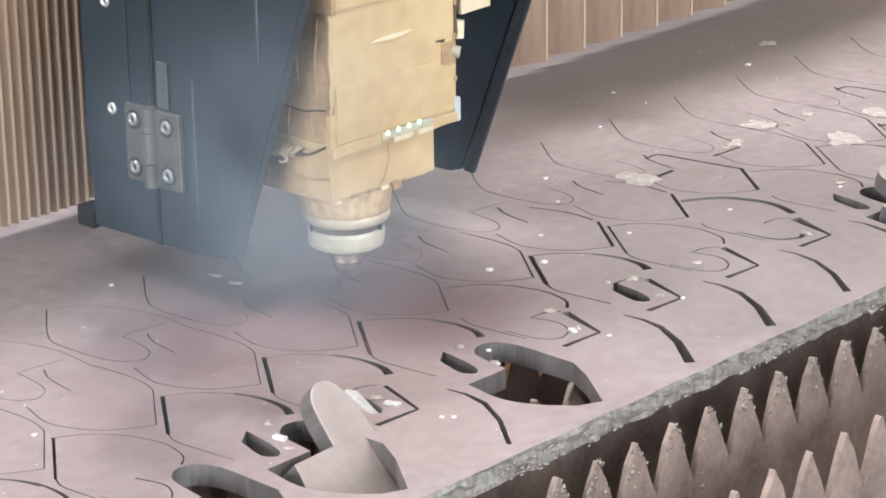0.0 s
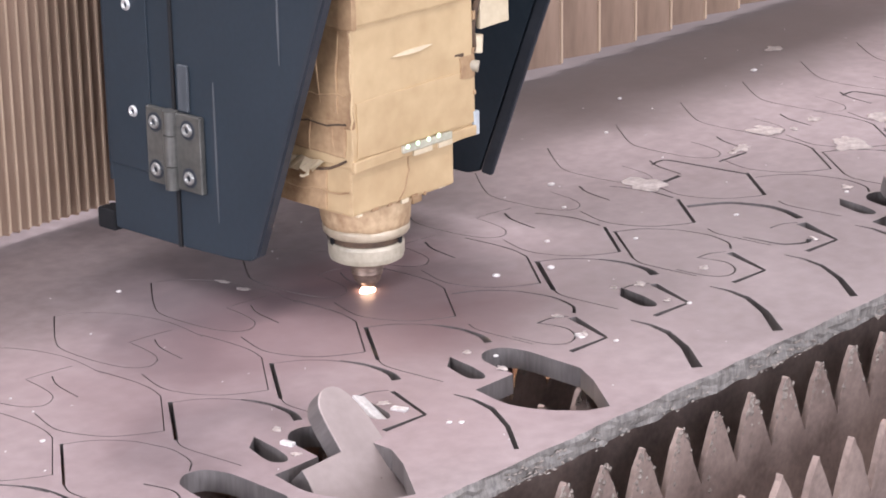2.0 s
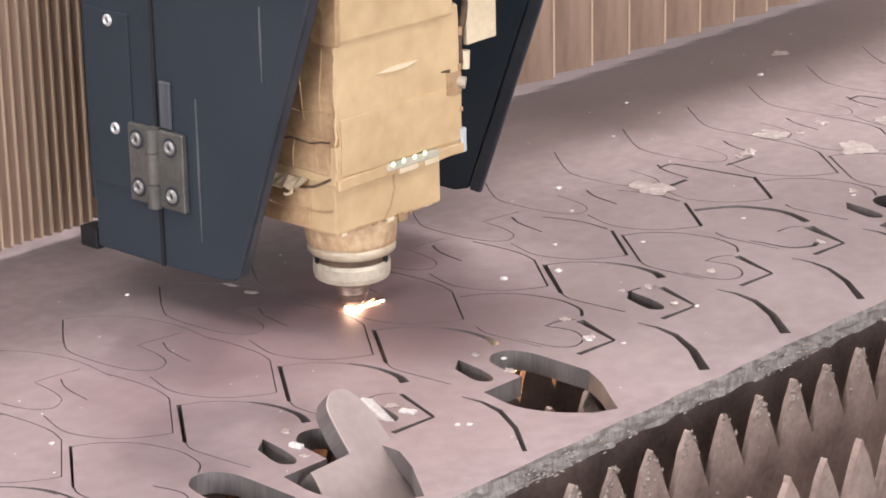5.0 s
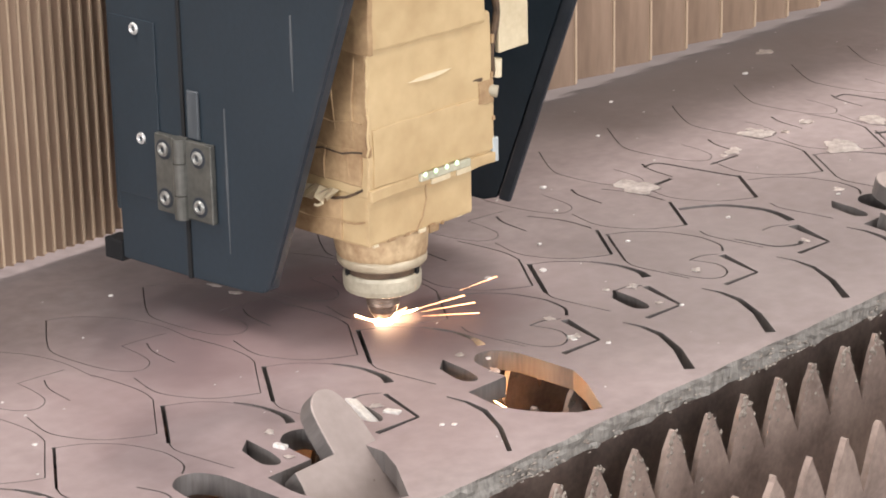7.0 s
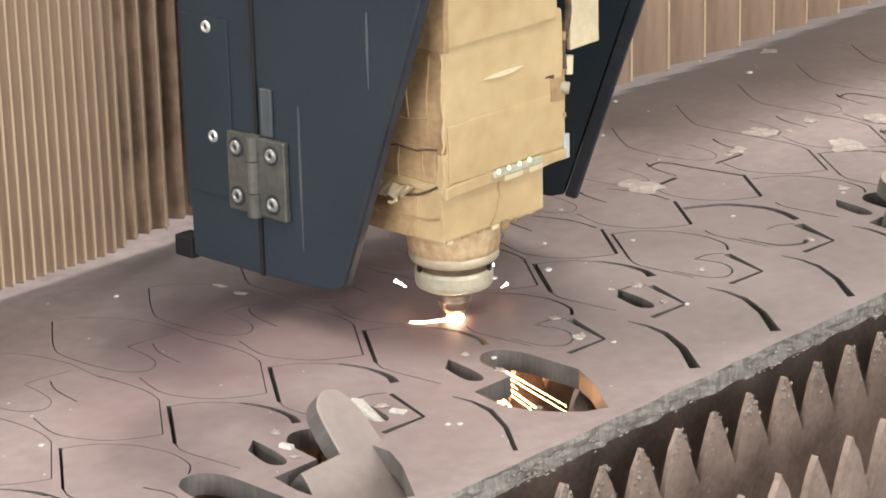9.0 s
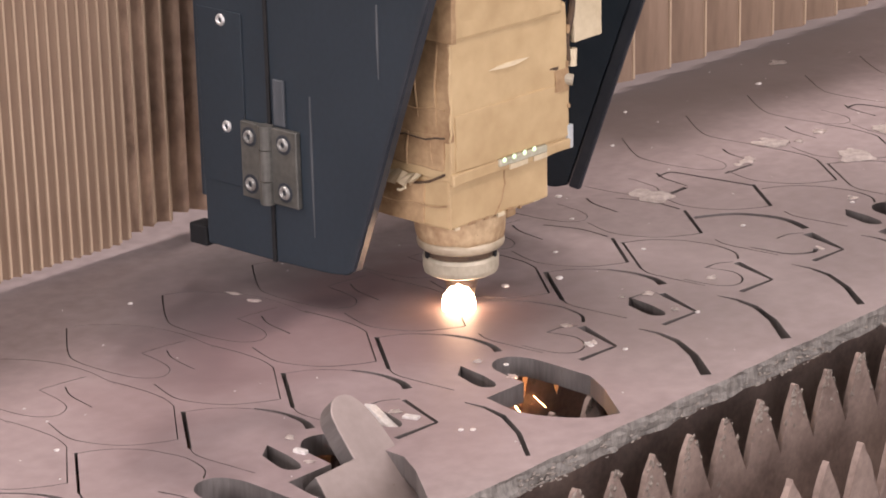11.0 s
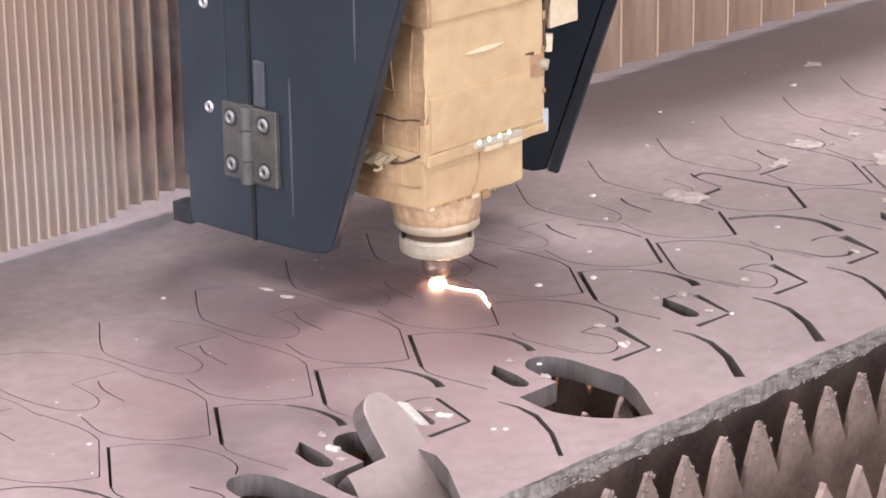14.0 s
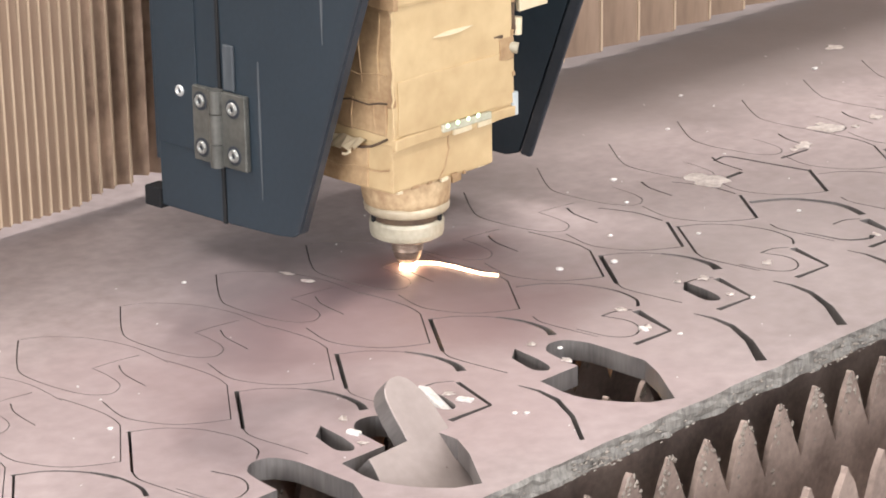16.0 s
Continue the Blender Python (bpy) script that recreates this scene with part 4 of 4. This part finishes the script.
def flake(x, y, length, width, seed, turn):
    """A thin raised patch standing in for a pale worn spot of the plate."""
    bm = bmesh.new()
    n, r = 30, random.Random(seed)
    ring = []
    for i in range(n):
        g = 6.283 * i / n
        k = 0.75 + 0.55 * noise.noise(Vector((math.cos(g) * 1.3, math.sin(g) * 1.3, seed * 3.1))) + r.uniform(-0.04, 0.04)
        ring.append(bm.verts.new((length / 2 * math.cos(g) * k, width / 2 * math.sin(g) * k, 0.0004)))
    hub = bm.verts.new((0, 0, 0.0010))
    for i in range(n):
        bm.faces.new((hub, ring[i], ring[(i + 1) % n]))
    bmesh.ops.solidify(bm, geom=bm.faces[:], thickness=0.0005)
    ob = part("scuff_patch", bm, M_SCUFF)
    ob.matrix_world = pose(x, y, 0.0004, 0, 0, turn)
    tagged(ob, "thin raised patch standing in for a bright worn spot of the plate", "metal flake", "flakes on the plate")


for i, (x, y, length, width, turn) in enumerate(((0.440, 0.152, 0.055, 0.060, -48), (0.674, 0.170, 0.044, 0.040, -40), (0.690, 0.071, 0.055, 0.065, -50), (0.797, 0.104, 0.036, 0.050, -30),
                                                 (0.964, 0.369, 0.026, 0.03, -45), (-0.040, 0.262, 0.020, 0.009, -75), (-0.042, 0.233, 0.016, 0.009, -70), (0.605, 0.150, 0.02, 0.03, -60),
                                                 (-0.038, -0.079, 0.012, 0.016, -30), (-0.030, -0.031, 0.010, 0.012, -43), (0.087, -0.032, 0.014, 0.012, -56), (0.070, -0.078, 0.010, 0.012, -34), (0.201, -0.035, 0.012, 0.014, -47), (0.183, -0.080, 0.009, 0.012, -60), (0.178, -0.022, 0.008, 0.010, -38), (-0.160, -0.057, 0.014, 0.012, -51), (-0.280, -0.078, 0.010, 0.010, -64),
                                                 (-0.255, -0.030, 0.010, 0.014, -42), (0.682, 0.181, 0.022, 0.024, -55), (0.698, 0.081, 0.030, 0.044, -33), (0.700, 0.152, 0.012, 0.016, -46), (0.745, 0.158, 0.020, 0.026, -59), (0.585, 0.149, 0.012, 0.016, -37), (0.564, -0.011, 0.014, 0.020, -50), (0.274, -0.051, 0.012, 0.016, -63), (0.408, -0.080, 0.009, 0.014, -41))):
    flake(x, y, length, width, 50 + i, turn)


def slug(x, y, z, rx, ry, rz, size):
    ob = part("cut_slug", box(-size[0] / 2, size[0] / 2, -size[1] / 2, size[1] / 2, -size[2] / 2, size[2] / 2, 0.001), M_BEAD)
    ob.matrix_world = pose(x, y, z, rx, ry, rz)
    tagged(ob, "small bright slug of cut metal wedged in its slot", "metal scrap", "slugs in the slots")


slug(-0.174, -0.052, -0.006, 12, 20, -12, (0.012, 0.040, 0.014))
slug(-0.192, -0.050, -0.001, 0, 8, -12, (0.006, 0.028, 0.005))
slug(-0.160, -0.075, 0.0005, 0, 4, 20, (0.008, 0.014, 0.003))
slug(0.064, -0.078, -0.001, 4, 8, -20, (0.006, 0.011, 0.004))
slug(-0.270, -0.058, 0.001, 0, 5, 10, (0.006, 0.012, 0.004))

BEADS = ((0.134, 0.081), (0.183, 0.057), (0.074, -0.110), (0.868, 0.330), (0.379, 0.224), (-0.120, 0.317), (-0.392, 0.095), (0.675, 0.375), (0.19, -0.10), (-0.155, -0.125), (-0.148, -0.132),
         (0.33, 0.165), (0.24, 0.11), (0.42, 0.02), (-0.02, -0.055), (0.30, 0.05), (0.55, -0.02), (0.56, 0.30))
for i, (x, y) in enumerate(BEADS):
    bead(x, y, 0.0034 if i in (0, 1, 3, 4) else 0.0022, 1.2, i)


# ---- smoke drifting off the cut ----
def smoke_material():
    """Thin bluish smoke: mostly clear, in uneven wisps."""
    m = bpy.data.materials.new("thin_blue_smoke")
    m.use_nodes = True
    nt = m.node_tree
    bsdf = nt.nodes["Principled BSDF"]
    bsdf.inputs["Base Color"].default_value, bsdf.inputs["Roughness"].default_value = (0.42, 0.49, 0.55, 1), 1.0
    bsdf.inputs["Specular IOR Level"].default_value = 0.0
    coord, wisp, fade = nt.nodes.new("ShaderNodeTexCoord"), nt.nodes.new("ShaderNodeTexNoise"), nt.nodes.new("ShaderNodeMapRange")
    wisp.inputs["Scale"].default_value, wisp.inputs["Detail"].default_value = 7.0, 3.0
    fade.inputs["From Min"].default_value, fade.inputs["From Max"].default_value = 0.36, 0.72
    fade.inputs["To Min"].default_value, fade.inputs["To Max"].default_value = 0.004, 0.062
    nt.links.new(coord.outputs["Object"], wisp.inputs["Vector"])
    nt.links.new(wisp.outputs[0], fade.inputs[0])
    away, rim, thin = nt.nodes.new("ShaderNodeVectorMath"), nt.nodes.new("ShaderNodeMapRange"), nt.nodes.new("ShaderNodeMath")
    away.operation, rim.interpolation_type, thin.operation = "LENGTH", "SMOOTHSTEP", "MULTIPLY"
    rim.inputs["From Min"].default_value, rim.inputs["From Max"].default_value = 0.20, 0.02
    nt.links.new(coord.outputs["Object"], away.inputs[0])
    nt.links.new(away.outputs["Value"], rim.inputs[0])
    nt.links.new(fade.outputs[0], thin.inputs[0])
    nt.links.new(rim.outputs[0], thin.inputs[1])
    nt.links.new(thin.outputs[0], bsdf.inputs["Alpha"])
    return m


M_SMOKE = smoke_material()


def build_smoke(label, seed, spread, count):
    """A drifting cloud of ragged, curling veils that thin out towards their rims."""
    s = thing("smoke_cloud", pose(0, 0, 0), label, "smoke", "smoke off the cut")
    r = random.Random(seed)
    for i in range(count):
        bm = bmesh.new()
        bmesh.ops.create_grid(bm, x_segments=20, y_segments=20, size=0.21)
        for v in bm.verts:
            n = noise.noise(v.co * 9 + Vector((seed, i * 3.3, 0)))
            v.co.z = 0.030 * n + 0.5 * (v.co.x ** 2 - v.co.y ** 2)
        veil = part("veil", bm, M_SMOKE, s, smooth=True)
        veil.visible_shadow = False
        veil.matrix_world = pose(r.uniform(-spread, spread), r.uniform(-0.06, 0.06), r.uniform(-0.04, 0.05), 70 + r.uniform(-25, 25), 0, -47 + r.uniform(-30, 30))
    return s


smoke_early = build_smoke("thin blue smoke drifting away over the plate", 2, 0.16, 6)
smoke_late = build_smoke("thin blue smoke spreading round the cutting head", 6, 0.18, 3)


# ---- movement ----
def shift_at(t):
    rows = GANTRY_ROWS
    for a, b in zip(rows, rows[1:]):
        if a[0] <= t <= b[0]:
            u = (t - a[0]) / (b[0] - a[0])
            return a[1] + (b[1] - a[1]) * u, a[2] + (b[2] - a[2]) * u
    return rows[-1][1:]


JET_TURN = ((0.5, 60), (1.0, 110), (1.5, 90), (2.0, 40), (2.5, -14), (3.0, 2), (3.5, 0), (4.0, 10), (6.5, -30), (7.0, -12), (8.0, 4), (8.5, 0), (9.0, 40))
JET_SUNK = (0.5, 1.5, 2.0, 6.5, 9.0)


def motions():
    walk(cover, [(t, pose(dx, dy, 0)) for t, dx, dy in GANTRY_ROWS])
    lift = {0.0: 0.011}
    walk(head, [(t, pose(AXIS[0] + dx, AXIS[1] + dy, lift.get(t, 0.0))) for t, dx, dy in GANTRY_ROWS])
    def slack(t):
        # the folds beside the cover open up as the carriage draws away
        return 0.095 if t <= 7.0 else 0.095 * (9.3 - t) / 2.3 if t < 9.3 else 0.0

    walk(bellows_left, [(t, pose(dx + slack(t), dy, 0)) for t, dx, dy in GANTRY_ROWS])
    walk(bellows_right, [(t, pose(dx, dy, 0)) for t, dx, dy in GANTRY_ROWS])
    swell = {0.0: 0.075, 0.5: -0.001, 1.0: 0.004, 1.5: 0.0015, 2.0: -0.004, 3.0: -0.002}
    walk(glow_spot, [(t, pose(AXIS[0] + dx, AXIS[1] + dy, swell.get(t, -0.001))) for t, dx, dy in GANTRY_ROWS])
    # the bloom blob is raised out of the kerf from 9.2 to 13 s
    fire = ((0.0, -0.030), (9.0, -0.024), (9.2, -0.006), (9.5, 0.000), (11.3, 0.001), (11.5, 0.001), (12.0, 0.000), (12.5, -0.008), (13.0, -0.014), (13.5, -0.018), (14.0, -0.024), (16.0, -0.030))
    walk(flare, [(t, pose(AXIS[0] + shift_at(t)[0] - 0.005, AXIS[1] + shift_at(t)[1] - 0.006, z)) for t, z in fire])
    # melt glows in the kerf where the nozzle has just passed, then sinks and cools
    for first, last, hold, width in ((5.3, 9.1, 1.35, 0.0034), (12.4, 16.0, 3.2, 0.0050)):
        t, n_ = first, 0
        while t < last - 0.05:
            (xa, ya), (xb, yb) = shift_at(t), shift_at(t + 0.2)
            length = math.hypot(xb - xa, yb - ya) + 0.003
            bit = build_trail_bit(length * 1.3, width * (0.6 + 0.4 * (t - first) / (last - first)) * (1.0 - 0.12 * (n_ % 3)), math.degrees(math.atan2(yb - ya, xb - xa)), n_)
            x, y = AXIS[0] + (xa + xb) / 2, AXIS[1] + (ya + yb) / 2
            rows = [(0.0, pose(x, y, -0.010)), (t, pose(x, y, -0.010)), (t + 0.2, pose(x, y, 0.0006))]
            if t + hold < 15.5:
                rows += [(t + hold, pose(x, y, 0.0004)), (t + hold + 0.4, pose(x, y, -0.010))]
            walk(bit, rows + [(16.0, rows[-1][1])])
            t, n_ = t + 0.2, n_ + 1
    # hooked end of the molten trail, where the nozzle turned
    for n_, (x, y, turn) in enumerate(((0.0825, 0.1080, 70), (0.0770, 0.0985, 55), (0.0700, 0.0890, 52), (0.0640, 0.0805, 52))):
        bit = build_trail_bit(0.013, 0.0042 - 0.0007 * n_, turn, 40 + n_)
        walk(bit, [(0.0, pose(x, y, -0.010)), (12.4, pose(x, y, -0.010)), (12.9, pose(x, y, 0.0005)), (15.2 - 0.15 * n_, pose(x, y, 0.0004)), (15.7 - 0.15 * n_, pose(x, y, -0.010)), (16.0, pose(x, y, -0.010))])
    walk(smoke_early, [(0.0, pose(-0.30, -0.02, 0.19)), (0.5, pose(-0.36, 0.02, 0.20)), (1.0, pose(-0.46, 0.10, 0.24)), (1.6, pose(-0.75, 0.30, 0.45)), (2.5, pose(-1.6, 0.9, 1.2)), (6.0, pose(-4.5, 3.5, 3.2)), (16.0, pose(-5.0, 4.0, 3.4))])
    # the later puff gathers inside the hood, comes out at 12.5 s and hangs about the cover
    walk(smoke_late, [(0.0, pose(0.6, 1.05, -0.45)), (11.5, pose(0.6, 1.05, -0.45)), (12.2, pose(-0.55, 0.50, 0.30)), (13.0, pose(-0.34, 0.05, 0.22)), (13.6, pose(-0.42, 0.10, 0.24)), (14.0, pose(-0.48, 0.06, 0.25)), (14.5, pose(-0.36, 0.00, 0.20)),
                      (15.0, pose(-0.50, 0.04, 0.26)), (15.5, pose(-0.58, 0.10, 0.28)), (16.0, pose(-0.75, 0.30, 0.40))])
    walk(under_spray, [(t, pose(AXIS[0] + dx, AXIS[1] + dy - max(0.0, 0.055 * (9.0 - t) / 2.5 if 6 < t < 9.5 else 0.0), 0, 0, 0, 80 if t < 4.1 else 0 if t < 9.5 else -22)) for t, dx, dy in GANTRY_ROWS])
    jet_rows = [(0.0, pose(AXIS[0] + shift_at(0)[0], AXIS[1] + shift_at(0)[1], 0.072, 0, -80, 60)),
                (0.4, pose(AXIS[0] + shift_at(0.4)[0], AXIS[1] + shift_at(0.4)[1], 0.03, 0, -50, 60))]
    jet_rows += [(t, pose(AXIS[0] + shift_at(t)[0], AXIS[1] + shift_at(t)[1], -0.010 if t in JET_SUNK else 0.002, 0, 0, a)) for t, a in JET_TURN]
    jet_rows += [(t, pose(AXIS[0] + shift_at(t)[0], AXIS[1] + shift_at(t)[1], -0.012, 0, 0, 40)) for t in (9.5, 16.0)]
    walk(jet, jet_rows)
    for ob, (t0, turn, rise, reach, length, _, _) in zip(sparks, FLIGHTS):
        tilt = -math.degrees(math.atan(rise))
        d = Vector((math.cos(radians(turn)), math.sin(radians(turn)), rise)).normalized()

        def at(t, far, z0):
            x, y = shift_at(t)
            return pose(AXIS[0] + x + d.x * far, AXIS[1] + y + d.y * far, z0 + d.z * far, 0, tilt, turn)

        def landed(t, far):
            x, y = shift_at(t)
            return pose(AXIS[0] + x + d.x * far, AXIS[1] + y + d.y * far, -0.858, 0, 0, turn)

        def inside_head(t):
            x, y = shift_at(t)
            return pose(AXIS[0] + x, AXIS[1] + y, 0.21, 0, -82, turn)

        rows = [(t, inside_head(t)) for t, _, _ in GANTRY_ROWS if t < t0 - 0.3]
        rows += [(t0 - 0.2, inside_head(t0 - 0.2)), (t0 - 0.1, at(t0 - 0.1, 0.0, 0.02)), (t0, at(t0, reach, 0.004)), (t0 + 0.1, at(t0 + 0.1, reach + 0.6, 0.004)), (t0 + 0.4, landed(t0 + 0.4, reach + 2.6)),
                 (16.0, landed(t0 + 0.4, reach + 2.6))]
        walk(ob, rows)


motions()
